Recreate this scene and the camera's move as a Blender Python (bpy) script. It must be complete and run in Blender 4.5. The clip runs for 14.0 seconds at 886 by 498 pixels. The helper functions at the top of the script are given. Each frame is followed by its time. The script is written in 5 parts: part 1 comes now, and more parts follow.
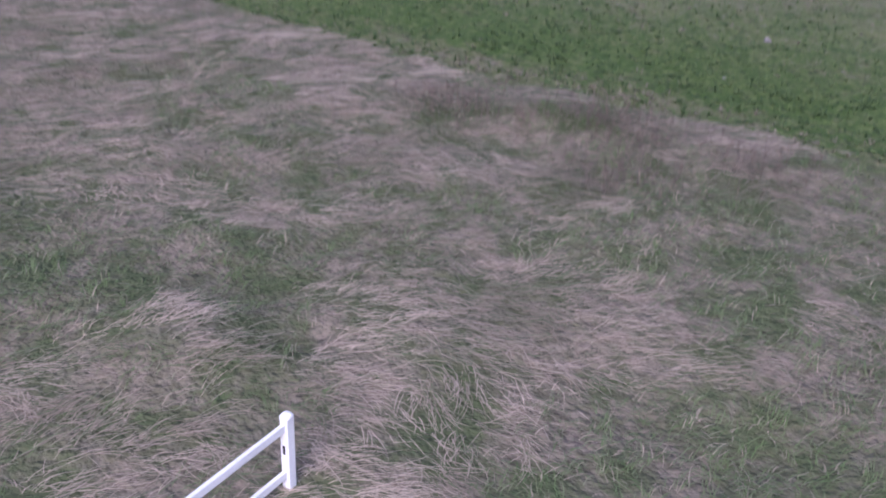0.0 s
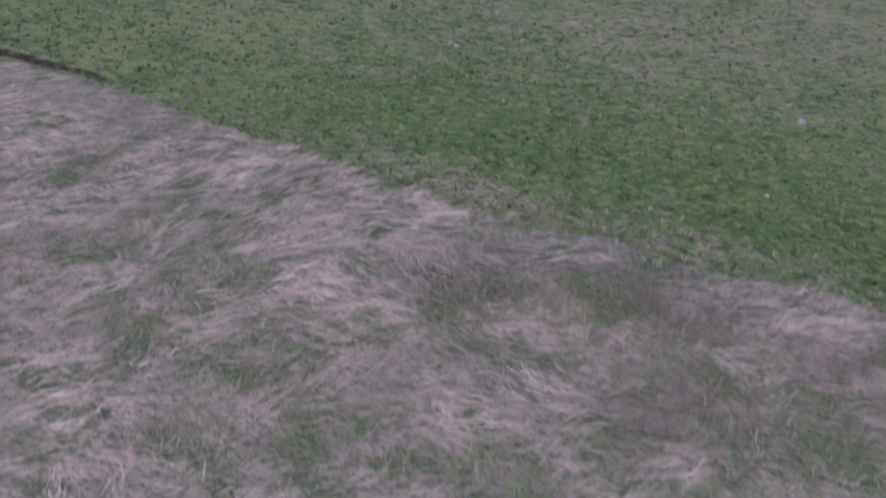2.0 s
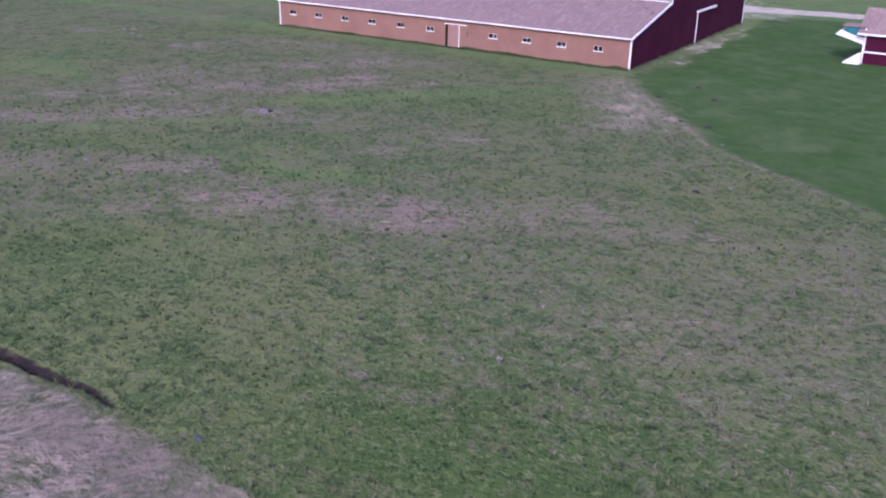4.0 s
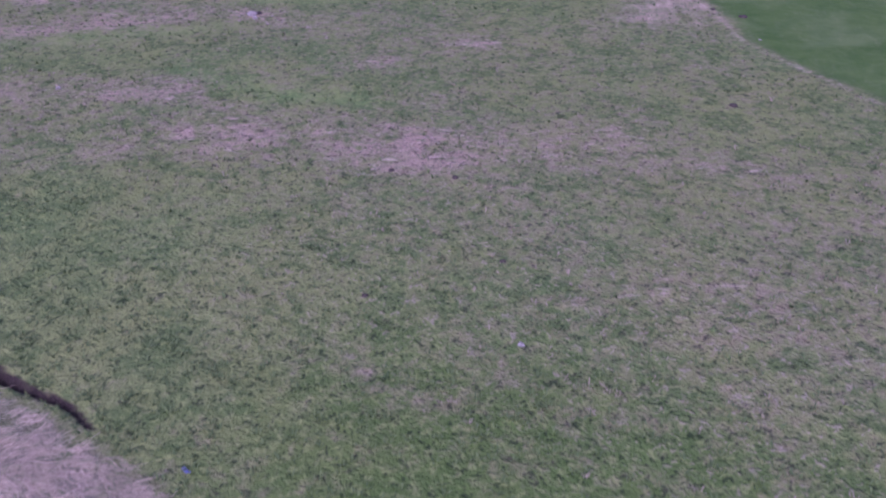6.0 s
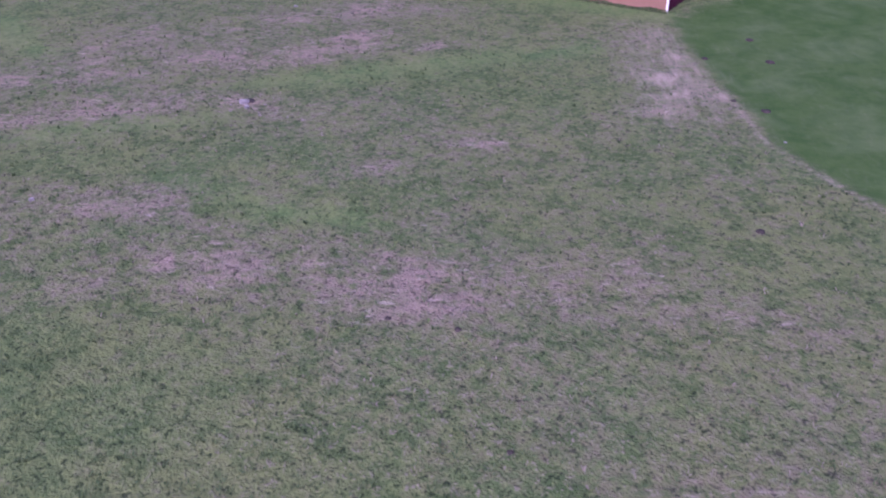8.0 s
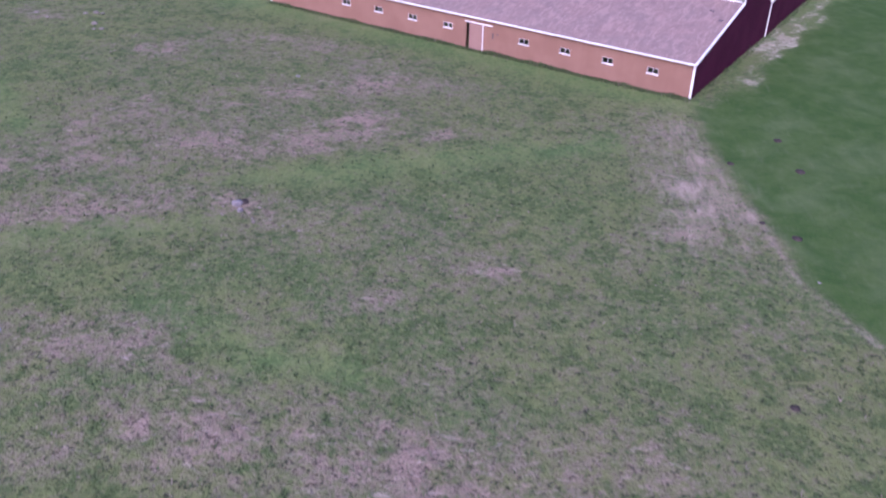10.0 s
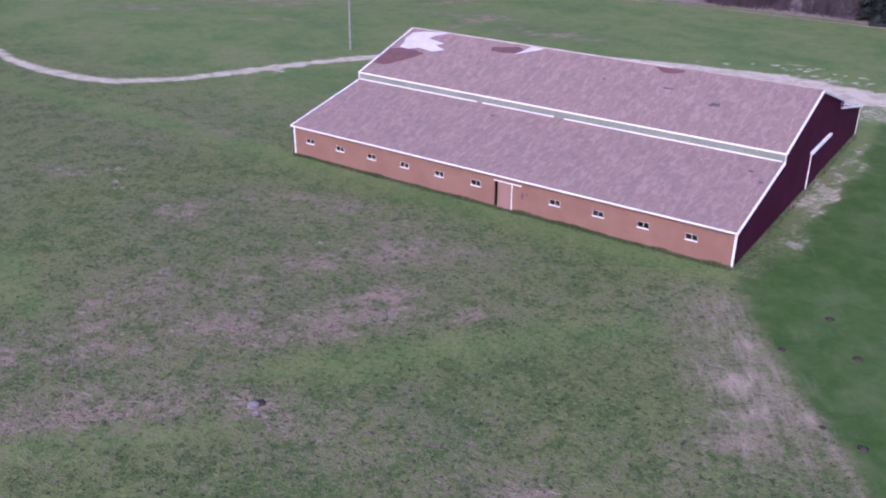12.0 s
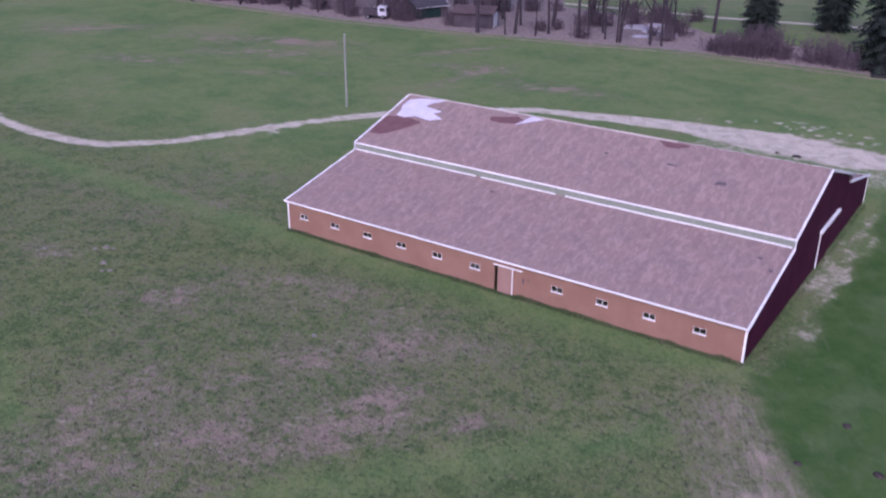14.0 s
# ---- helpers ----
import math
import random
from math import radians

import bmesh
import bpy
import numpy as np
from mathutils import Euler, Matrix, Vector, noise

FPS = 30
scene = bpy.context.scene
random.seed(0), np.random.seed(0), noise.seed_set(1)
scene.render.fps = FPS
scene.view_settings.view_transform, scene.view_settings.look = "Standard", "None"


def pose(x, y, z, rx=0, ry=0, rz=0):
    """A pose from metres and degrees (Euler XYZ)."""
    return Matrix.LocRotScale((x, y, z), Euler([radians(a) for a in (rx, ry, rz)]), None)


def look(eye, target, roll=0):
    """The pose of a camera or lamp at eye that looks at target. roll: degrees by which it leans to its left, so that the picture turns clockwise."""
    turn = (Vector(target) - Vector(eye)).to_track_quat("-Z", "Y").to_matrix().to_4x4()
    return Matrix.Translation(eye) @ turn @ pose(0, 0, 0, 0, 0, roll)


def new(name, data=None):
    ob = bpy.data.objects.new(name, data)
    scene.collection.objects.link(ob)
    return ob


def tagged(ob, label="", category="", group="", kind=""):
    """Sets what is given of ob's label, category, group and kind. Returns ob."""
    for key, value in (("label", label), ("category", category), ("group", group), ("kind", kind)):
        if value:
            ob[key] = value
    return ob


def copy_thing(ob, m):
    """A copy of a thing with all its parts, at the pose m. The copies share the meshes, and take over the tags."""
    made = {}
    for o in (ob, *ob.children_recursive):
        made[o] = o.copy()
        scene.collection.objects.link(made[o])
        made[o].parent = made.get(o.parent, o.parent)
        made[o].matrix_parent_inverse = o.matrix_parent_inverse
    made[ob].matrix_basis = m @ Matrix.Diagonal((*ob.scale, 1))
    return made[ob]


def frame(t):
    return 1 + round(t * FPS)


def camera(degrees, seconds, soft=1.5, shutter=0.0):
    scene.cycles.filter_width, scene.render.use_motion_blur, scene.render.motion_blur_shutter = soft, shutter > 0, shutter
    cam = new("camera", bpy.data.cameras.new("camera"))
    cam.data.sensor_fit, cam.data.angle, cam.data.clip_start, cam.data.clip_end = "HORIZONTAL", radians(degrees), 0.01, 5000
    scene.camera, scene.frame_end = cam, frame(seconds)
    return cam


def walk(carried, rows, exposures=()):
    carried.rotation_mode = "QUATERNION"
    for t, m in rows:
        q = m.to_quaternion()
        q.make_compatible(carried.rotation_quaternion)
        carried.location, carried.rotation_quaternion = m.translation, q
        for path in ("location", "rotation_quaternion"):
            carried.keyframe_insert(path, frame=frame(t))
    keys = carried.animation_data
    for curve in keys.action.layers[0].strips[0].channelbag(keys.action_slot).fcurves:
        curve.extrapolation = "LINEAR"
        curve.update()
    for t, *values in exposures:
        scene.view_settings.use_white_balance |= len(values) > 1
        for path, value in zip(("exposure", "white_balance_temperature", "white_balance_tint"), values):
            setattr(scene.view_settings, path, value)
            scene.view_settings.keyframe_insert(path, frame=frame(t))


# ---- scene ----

# ---- camera and its path ----
cam = camera(52.1, 14.0, soft=2.0, shutter=0.55)
PATH = [
    (0, look((36.710, -87.765, 8.586), (32.084, -80.271, 3.849), 2.96)),
    (0.5, look((35.949, -86.651, 9.620), (31.693, -79.735, 3.785), 1.73)),
    (1, look((34.846, -85.403, 10.548), (30.784, -78.705, 4.331), 1.64)),
    (1.3, look((34.049, -84.580, 11.050), (30.027, -77.710, 4.997), 2.35)),
    (1.5, look((33.542, -84.119, 11.266), (29.486, -77.057, 5.463), 2.28)),
    (2, look((32.368, -82.798, 11.977), (28.170, -75.403, 6.715), 0.54)),
    (2.5, look((31.474, -81.495, 12.886), (27.203, -74.117, 7.660), 0.92)),
    (3, look((30.360, -80.376, 13.652), (26.031, -73.104, 8.325), 3.28)),
    (3.5, look((29.511, -78.956, 14.818), (24.852, -71.341, 10.311), 2.35)),
    (3.7, look((29.186, -78.396, 15.299), (24.394, -70.649, 11.172), 1.79)),
    (4.0, look((28.75, -77.65, 15.72), (23.90, -69.78, 11.92), 1.3)),
    (5.8, look((26.238, -73.567, 17.272), (21.618, -66.408, 12.037), -0.71)),
    (6, look((25.933, -73.034, 17.562), (21.350, -65.851, 12.327), -0.97)),
    (6.5, look((24.944, -71.873, 18.336), (20.419, -64.646, 13.111), -0.26)),
    (7, look((24.155, -70.507, 19.139), (19.440, -63.315, 14.036), -1.48)),
    (7.2, look((23.894, -69.966, 19.442), (19.268, -62.682, 14.386), -0.72)),
    (9.3, look((20.473, -64.429, 23.190), (15.791, -57.415, 17.816), -0.42)),
    (9.5, look((20.008, -63.838, 23.629), (15.292, -56.796, 18.320), -0.28)),
    (10, look((18.819, -62.414, 24.698), (14.211, -55.208, 19.517), 1.56)),
    (10.5, look((17.497, -60.974, 26.064), (12.770, -53.736, 21.038), 0.94)),
    (11, look((16.652, -60.196, 26.468), (11.633, -52.658, 22.226), -0.04)),
    (11.5, look((15.945, -59.086, 27.220), (10.714, -51.606, 23.136), -1.24)),
    (12, look((15.429, -57.840, 28.146), (10.308, -50.398, 23.858), 0.39)),
    (12.5, look((14.523, -56.768, 29.172), (9.532, -49.344, 24.702), 0.52)),
    (13, look((14.036, -56.029, 29.816), (8.954, -48.522, 25.593), 0.01)),
    (13.5, look((13.408, -55.338, 30.454), (8.377, -47.803, 26.222), -0.41)),
    (14, look((13.033, -54.347, 31.491), (7.863, -46.807, 27.439), 0.23)),
]
walk(cam, PATH, exposures=[(0, 0.71, 5410, 32), (1.0, 0.68, 5390, 27), (1.5, 0.67, 5370, 28), (2.2, 0.67, 5330, 42), (3, 0.65, 5310, 50), (3.6, 0.68, 5300, 41), (5.8, 0.88, 5230, 63), (7.2, 0.88, 5230, 63), (9.5, 0.91, 5240, 50), (10.5, 0.86, 5260, 48), (12, 0.69, 5300, 43), (14, 0.46, 5310, 43)])

# ---- light: a bright overcast evening sky, the sun a broad glow behind thin cloud ----
SUN_EL, SUN_AZ = 40.0, 165.0        # azimuth in degrees, clockwise from +y
world = bpy.data.worlds.new("sky")
scene.world = world
world.use_nodes = True
wn = world.node_tree.nodes
sky = wn.new("ShaderNodeTexSky")
sky.sky_type = "NISHITA"
sky.sun_disc = False
sky.sun_elevation, sky.sun_rotation = radians(SUN_EL), radians(SUN_AZ)
sky.air_density, sky.dust_density, sky.ozone_density = 1.0, 4.0, 1.0
wn["Background"].inputs["Strength"].default_value = 0.13
world.node_tree.links.new(sky.outputs[0], wn["Background"].inputs["Color"])
sun = new("sun", bpy.data.lights.new("sun", "SUN"))
sun.data.energy, sun.data.angle, sun.data.color = 1.3, radians(20), (1.0, 0.96, 0.91)
sa, se = radians(SUN_AZ), radians(SUN_EL)
sun.matrix_world = look((0, 0, 60), (-math.sin(sa) * math.cos(se) * 10, -math.cos(sa) * math.cos(se) * 10, 60 - math.sin(se) * 10))


# ---- materials ----
class Nodes:
    """A short hand for a material's node tree."""

    def __init__(self, name, rough=0.8, metal=0.0):
        self.mat = bpy.data.materials.new(name)
        self.mat.use_nodes = True
        self.t = self.mat.node_tree
        self.bsdf = self.t.nodes["Principled BSDF"]
        self.bsdf.inputs["Roughness"].default_value = rough
        self.bsdf.inputs["Metallic"].default_value = metal
        self.bsdf.inputs["Specular IOR Level"].default_value = 0.25
        self.co = self.t.nodes.new("ShaderNodeTexCoord").outputs["Object"]

    def put(self, socket, value):
        if hasattr(value, "is_linked"):
            self.t.links.new(value, socket)
        else:
            socket.default_value = value

    def scaled(self, sx, sy, sz, rz=0.0):
        n = self.t.nodes.new("ShaderNodeMapping")
        n.inputs["Scale"].default_value = (sx, sy, sz)
        n.inputs["Rotation"].default_value = (0, 0, rz)
        self.t.links.new(self.co, n.inputs["Vector"])
        return n.outputs[0]

    def combed(self, across, along, turn):
        """Coordinates drawn out along the y axis turned by 'turn'."""
        n = self.t.nodes.new("ShaderNodeMapping")
        n.vector_type = "TEXTURE"
        n.inputs["Scale"].default_value = (1 / across, 1 / along, 1)
        n.inputs["Rotation"].default_value = (0, 0, turn)
        self.t.links.new(self.co, n.inputs["Vector"])
        return n.outputs[0]

    def noise(self, scale, detail=3.0, rough=0.55, co=None, distortion=0.0):
        n = self.t.nodes.new("ShaderNodeTexNoise")
        n.inputs["Scale"].default_value = scale
        n.inputs["Detail"].default_value = detail
        n.inputs["Roughness"].default_value = rough
        n.inputs["Distortion"].default_value = distortion
        self.t.links.new(co or self.co, n.inputs["Vector"])
        return n.outputs["Fac"]

    def ramp(self, value, lo, hi, a=0.0, b=1.0):
        n = self.t.nodes.new("ShaderNodeMapRange")
        n.interpolation_type = "SMOOTHSTEP"
        self.put(n.inputs["Value"], value)
        for key, v in (("From Min", lo), ("From Max", hi), ("To Min", a), ("To Max", b)):
            n.inputs[key].default_value = v
        return n.outputs[0]

    def math(self, op, a, b=0.0, clamp=False):
        n = self.t.nodes.new("ShaderNodeMath")
        n.operation, n.use_clamp = op, clamp
        self.put(n.inputs[0], a)
        self.put(n.inputs[1], b)
        return n.outputs[0]

    def mix(self, fac, a, b):
        n = self.t.nodes.new("ShaderNodeMix")
        n.data_type = "RGBA"
        self.put(n.inputs[0], fac)
        self.put(n.inputs[6], (*a, 1) if isinstance(a, tuple) else a)
        self.put(n.inputs[7], (*b, 1) if isinstance(b, tuple) else b)
        return n.outputs[2]

    def attr(self, name):
        n = self.t.nodes.new("ShaderNodeAttribute")
        n.attribute_name = name
        s = self.t.nodes.new("ShaderNodeSeparateColor")
        self.t.links.new(n.outputs["Color"], s.inputs[0])
        return s.outputs

    def island(self):
        return self.t.nodes.new("ShaderNodeNewGeometry").outputs["Random Per Island"]

    def random(self):
        return self.t.nodes.new("ShaderNodeObjectInfo").outputs["Random"]

    def bump(self, height, strength=0.5, distance=0.02):
        n = self.t.nodes.new("ShaderNodeBump")
        n.inputs["Strength"].default_value, n.inputs["Distance"].default_value = strength, distance
        self.t.links.new(height, n.inputs["Height"])
        self.t.links.new(n.outputs[0], self.bsdf.inputs["Normal"])

    def done(self, colour):
        self.put(self.bsdf.inputs["Base Color"], (*colour, 1) if isinstance(colour, tuple) else colour)
        return self.mat


def worn(name, a, b, scale=0.6, grain=14.0, rough=0.7, metal=0.0, stretch=(1, 1, 1), bump=0.3, dist=0.01):
    """A surface of colour a that wears to b: broad stains and a fine grain."""
    n = Nodes(name, rough, metal)
    broad = n.noise(scale, 4.0, 0.6)
    fine = n.noise(grain, 3.0, 0.6, n.scaled(*stretch))
    f = n.ramp(n.math("ADD", n.math("MULTIPLY", broad, 0.6), n.math("MULTIPLY", fine, 0.4)), 0.36, 0.64)
    n.bump(fine, bump, dist)
    return n.done(n.mix(f, a, b))


def ground_material():
    n = Nodes("meadow_ground", 0.95)
    n.bsdf.inputs["Specular IOR Level"].default_value = 0.1
    a, b = n.attr("cover"), n.attr("soil")
    dry_c, lawn_c, gravel_c = a[0], a[1], a[2]
    rough_c, litter_c, dark_c = b[0], b[1], b[2]
    fresh_c, tussock_c, deep_c = n.attr("sward")[:3]
    broad = n.noise(0.07, 3.0, 0.5)
    drift = n.noise(0.22, 4.0, 0.6, distortion=0.6)
    mid = n.noise(0.60, 4.0, 0.6, distortion=0.5)
    small = n.noise(3.4, 4.0, 0.65)
    speck = n.noise(7.5, 2.0, 0.6)
    fine = n.noise(30.0, 2.0, 0.7)
    lump = n.noise(1.7, 2.0, 0.55, distortion=0.4)
    tuft = n.noise(3.3, 2.0, 0.58, distortion=0.3)
    # living grass: olive to fresh green, tuft by tuft
    green = n.mix(n.ramp(broad, 0.38, 0.62), (0.078, 0.118, 0.041), (0.106, 0.134, 0.050))
    green = n.mix(n.ramp(drift, 0.40, 0.64, 0.0, 0.7), green, (0.124, 0.146, 0.055))
    green = n.mix(n.ramp(mid, 0.37, 0.55, 0.75, 0.0), green, (0.050, 0.084, 0.028))
    green = n.mix(n.math("MULTIPLY", deep_c, 0.75), green, (0.048, 0.088, 0.020))
    green = n.mix(n.ramp(tuft, 0.46, 0.70, 0.0, 0.65), green, (0.146, 0.180, 0.066))
    green = n.mix(n.ramp(fine, 0.55, 0.78, 0.0, 0.35), green, (0.150, 0.180, 0.080))
    lush = n.mix(n.math("ADD", n.math("MULTIPLY", n.ramp(drift, 0.30, 0.72), 0.6), n.math("MULTIPLY", n.ramp(mid, 0.3, 0.7), 0.4)), (0.078, 0.146, 0.045), (0.148, 0.182, 0.068))
    lush = n.mix(n.ramp(broad, 0.50, 0.66, 0.0, 0.55), lush, (0.176, 0.186, 0.090))
    lush = n.mix(n.ramp(broad, 0.36, 0.48, 0.45, 0.0), lush, (0.060, 0.124, 0.038))
    lush = n.mix(n.ramp(tuft, 0.36, 0.52, 0.45, 0.0), lush, (0.060, 0.104, 0.034))
    green = n.mix(n.math("MULTIPLY", fresh_c, 0.9), green, lush)
    # dead grass: bleached stems over browner thatch
    straw = n.mix(n.ramp(small, 0.36, 0.62), (0.256, 0.192, 0.156), (0.182, 0.136, 0.106))
    straw = n.mix(n.ramp(speck, 0.52, 0.70, 0.0, 0.6), straw, (0.345, 0.276, 0.226))
    straw = n.mix(n.ramp(fine, 0.50, 0.72, 0.0, 0.45), straw, (0.32, 0.258, 0.206))
    thatch = n.mix(n.ramp(speck, 0.40, 0.66), (0.130, 0.117, 0.080), (0.190, 0.156, 0.120))
    thatch = n.mix(n.math("MULTIPLY", n.math("MAXIMUM", tussock_c, deep_c), 0.55), thatch, (0.122, 0.124, 0.056))
    straw = n.mix(n.ramp(dry_c, 0.30, 0.85), thatch, straw)
    # how much dead grass shows: the stretch's own share, broken up tuft by tuft
    share = n.math("ADD", dry_c, n.math("MULTIPLY", n.math("SUBTRACT", lump, 0.5), 1.40))
    share = n.math("ADD", share, n.math("MULTIPLY", n.math("SUBTRACT", tuft, 0.5), 0.75))
    share = n.math("ADD", share, n.math("MULTIPLY", n.math("SUBTRACT", mid, 0.5), 0.95))
    share = n.math("ADD", share, n.math("MULTIPLY", n.math("SUBTRACT", speck, 0.5), 0.45))
    share = n.math("MULTIPLY", n.ramp(share, 0.10, 1.02, 0.0, 0.90), n.math("SUBTRACT", 1.0, n.math("MULTIPLY", lawn_c, 0.92)), True)
    turf = n.mix(n.ramp(mid, 0.3, 0.7), (0.030, 0.072, 0.015), (0.045, 0.090, 0.021))
    turf = n.mix(n.ramp(drift, 0.42, 0.74, 0.0, 0.5), turf, (0.096, 0.140, 0.058))
    col = n.mix(n.math("MULTIPLY", lawn_c, 0.9), green, turf)
    col = n.mix(share, col, straw)
    # shade between tufts painted into the colour: dark where the bump dips, paler on its tops
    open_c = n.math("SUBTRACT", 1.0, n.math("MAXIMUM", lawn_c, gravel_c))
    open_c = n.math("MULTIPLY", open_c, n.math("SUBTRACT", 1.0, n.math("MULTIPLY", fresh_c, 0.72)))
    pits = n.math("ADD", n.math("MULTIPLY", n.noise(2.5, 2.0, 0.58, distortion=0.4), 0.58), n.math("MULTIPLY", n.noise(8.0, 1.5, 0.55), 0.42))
    # bare masks the bump's low spots that take this painted shade
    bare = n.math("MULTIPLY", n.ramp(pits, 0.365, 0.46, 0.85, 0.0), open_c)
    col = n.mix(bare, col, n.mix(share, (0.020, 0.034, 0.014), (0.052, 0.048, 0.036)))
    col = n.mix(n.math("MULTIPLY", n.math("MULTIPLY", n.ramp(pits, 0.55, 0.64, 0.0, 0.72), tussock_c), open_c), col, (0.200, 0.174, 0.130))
    # a few wisps of white stems on the dead patches
    wisp = n.noise(1.5, 3.0, 0.6, n.combed(1.9, 0.7, radians(-60)), distortion=0.8)
    wisp = n.math("MULTIPLY", n.ramp(wisp, 0.59, 0.70, 0.0, 0.42), n.ramp(dry_c, 0.36, 0.62))
    col = n.mix(n.math("MULTIPLY", wisp, open_c), col, (0.40, 0.335, 0.285))
    # long bleached growth lying smooth at the lawn's corner
    lying = n.noise(1.3, 4.0, 0.65, n.combed(1.5, 0.34, radians(30)), distortion=0.5)
    bleach = n.math("ADD", n.attr("bleached")[0], n.math("MULTIPLY", n.math("SUBTRACT", lying, 0.5), 0.9))
    bleach = n.math("ADD", bleach, n.math("MULTIPLY", n.math("SUBTRACT", small, 0.5), 0.30))
    col = n.mix(n.ramp(bleach, 0.02, 1.10, 0.0, 0.90), col, n.mix(n.ramp(lying, 0.35, 0.62), (0.235, 0.206, 0.145), (0.370, 0.312, 0.238)))
    sod = n.mix(n.ramp(mid, 0.40, 0.62), n.mix(n.ramp(small, 0.4, 0.62), (0.235, 0.190, 0.152), (0.128, 0.112, 0.082)), (0.076, 0.090, 0.046))
    col = n.mix(n.math("MULTIPLY", rough_c, 0.85), col, sod)
    stones = n.mix(n.ramp(n.noise(5.0, 5.0, 0.75), 0.35, 0.7), (0.38, 0.340, 0.262), (0.54, 0.495, 0.405))
    stones = n.mix(n.ramp(mid, 0.42, 0.66, 0.0, 0.6), stones, (0.25, 0.235, 0.165))
    grit = n.math("ADD", n.math("MULTIPLY", n.noise(1.6, 6.0, 0.75), 0.6), n.math("MULTIPLY", n.noise(0.5, 5.0, 0.7, distortion=0.8), 0.4))
    g = n.ramp(n.math("ADD", gravel_c, n.math("MULTIPLY", n.math("SUBTRACT", grit, 0.5), 1.8)), 0.26, 0.76)
    col = n.mix(g, col, stones)
    leaves = n.mix(n.ramp(n.noise(1.1, 5.0, 0.7), 0.35, 0.65), (0.150, 0.118, 0.106), (0.250, 0.206, 0.184))
    col = n.mix(n.ramp(n.math("ADD", litter_c, n.math("MULTIPLY", n.math("SUBTRACT", mid, 0.5), 0.5)), 0.35, 0.65), col, leaves)
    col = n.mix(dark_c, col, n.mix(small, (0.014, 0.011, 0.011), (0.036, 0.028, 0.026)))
    n.bump(n.math("MULTIPLY", n.math("ADD", n.math("MULTIPLY", pits, 1.4), n.math("MULTIPLY", speck, 0.4)), n.math("SUBTRACT", 1.0, n.math("MULTIPLY", n.math("MAXIMUM", lawn_c, fresh_c), 0.7))), 0.9, 0.15)
    return n.done(col)


def blade_material(name, dry_a, dry_b, green_a, green_b):
    """Grass blades: the mesh's own 'cover' says which are dead; each blade differs a little."""
    n = Nodes(name, 0.75)
    n.bsdf.inputs["Specular IOR Level"].default_value = 0.2
    c = n.attr("cover")
    r = n.island()
    tone = n.math("ADD", n.math("MULTIPLY", c[1], 0.85), n.math("MULTIPLY", r, 0.15))
    dead = n.mix(tone, dry_a, dry_b)
    live = n.mix(tone, green_a, green_b)
    return n.done(n.mix(c[0], live, dead))


def roof_material():
    """Faded asphalt shingles: courses, tabs and blotchy wear."""
    n = Nodes("faded_shingle", 0.92)
    br = n.t.nodes.new("ShaderNodeTexBrick")
    br.inputs["Scale"].default_value = 1.0
    br.inputs["Brick Width"].default_value, br.inputs["Row Height"].default_value = 0.33, 0.145
    br.inputs["Mortar Size"].default_value = 0.006
    br.inputs["Color1"].default_value, br.inputs["Color2"].default_value = (0.35, 0.35, 0.35, 1), (0.65, 0.65, 0.65, 1)
    br.inputs["Mortar"].default_value = (0.1, 0.1, 0.1, 1)
    n.t.links.new(n.co, br.inputs["Vector"])
    sep = n.t.nodes.new("ShaderNodeSeparateColor")
    n.t.links.new(br.outputs["Color"], sep.inputs[0])
    tab = sep.outputs[0]
    broad = n.noise(0.35, 3.0, 0.6)
    streak = n.noise(1.3, 5.0, 0.7, n.scaled(1.0, 1.9, 1, radians(38)), 0.5)
    ripple = n.noise(1.35, 2.5, 0.6, n.scaled(1.7, 0.6, 1, radians(-16)), 1.2)
    col = n.mix(n.ramp(broad, 0.35, 0.65), (0.226, 0.160, 0.142), (0.206, 0.156, 0.142))
    col = n.mix(n.ramp(streak, 0.34, 0.80, 0.0, 0.6), col, (0.310, 0.216, 0.188))
    col = n.mix(n.ramp(ripple, 0.48, 0.64, 0.0, 0.55), col, (0.335, 0.248, 0.215))
    col = n.mix(n.ramp(ripple, 0.34, 0.47, 0.26, 0.0), col, (0.140, 0.100, 0.098))
    col = n.mix(n.ramp(tab, 0.30, 0.75, 0.20, 0.0), col, (0.115, 0.085, 0.085))
    n.bump(tab, 0.6, 0.012)
    return n.done(col)


def siding_material(name, a, b, groove=0.23, mark=0.12):
    """Upright metal or board siding with narrow grooves, faded in streaks."""
    n = Nodes(name, 0.85)
    n.bsdf.inputs["Specular IOR Level"].default_value = 0.1
    broad = n.noise(0.4, 3.0, 0.6)
    streak = n.noise(2.2, 3.0, 0.6, n.scaled(1, 1, 0.12))
    w = n.t.nodes.new("ShaderNodeTexWave")
    w.wave_type, w.bands_direction = "BANDS", "DIAGONAL"
    w.inputs["Scale"].default_value = 0.31 / groove
    n.t.links.new(n.scaled(1, 1, 0), w.inputs["Vector"])
    line = n.ramp(w.outputs["Fac"], 0.02, 0.14)
    col = n.mix(n.ramp(n.math("ADD", n.math("MULTIPLY", broad, 0.88), n.math("MULTIPLY", streak, 0.12)), 0.34, 0.68), a, b)
    col = n.mix(n.math("MULTIPLY", n.math("SUBTRACT", 1.0, line), mark), col, (a[0] * 0.4, a[1] * 0.4, a[2] * 0.4))
    n.bump(line, mark * 3, 0.01)
    return n.done(col)


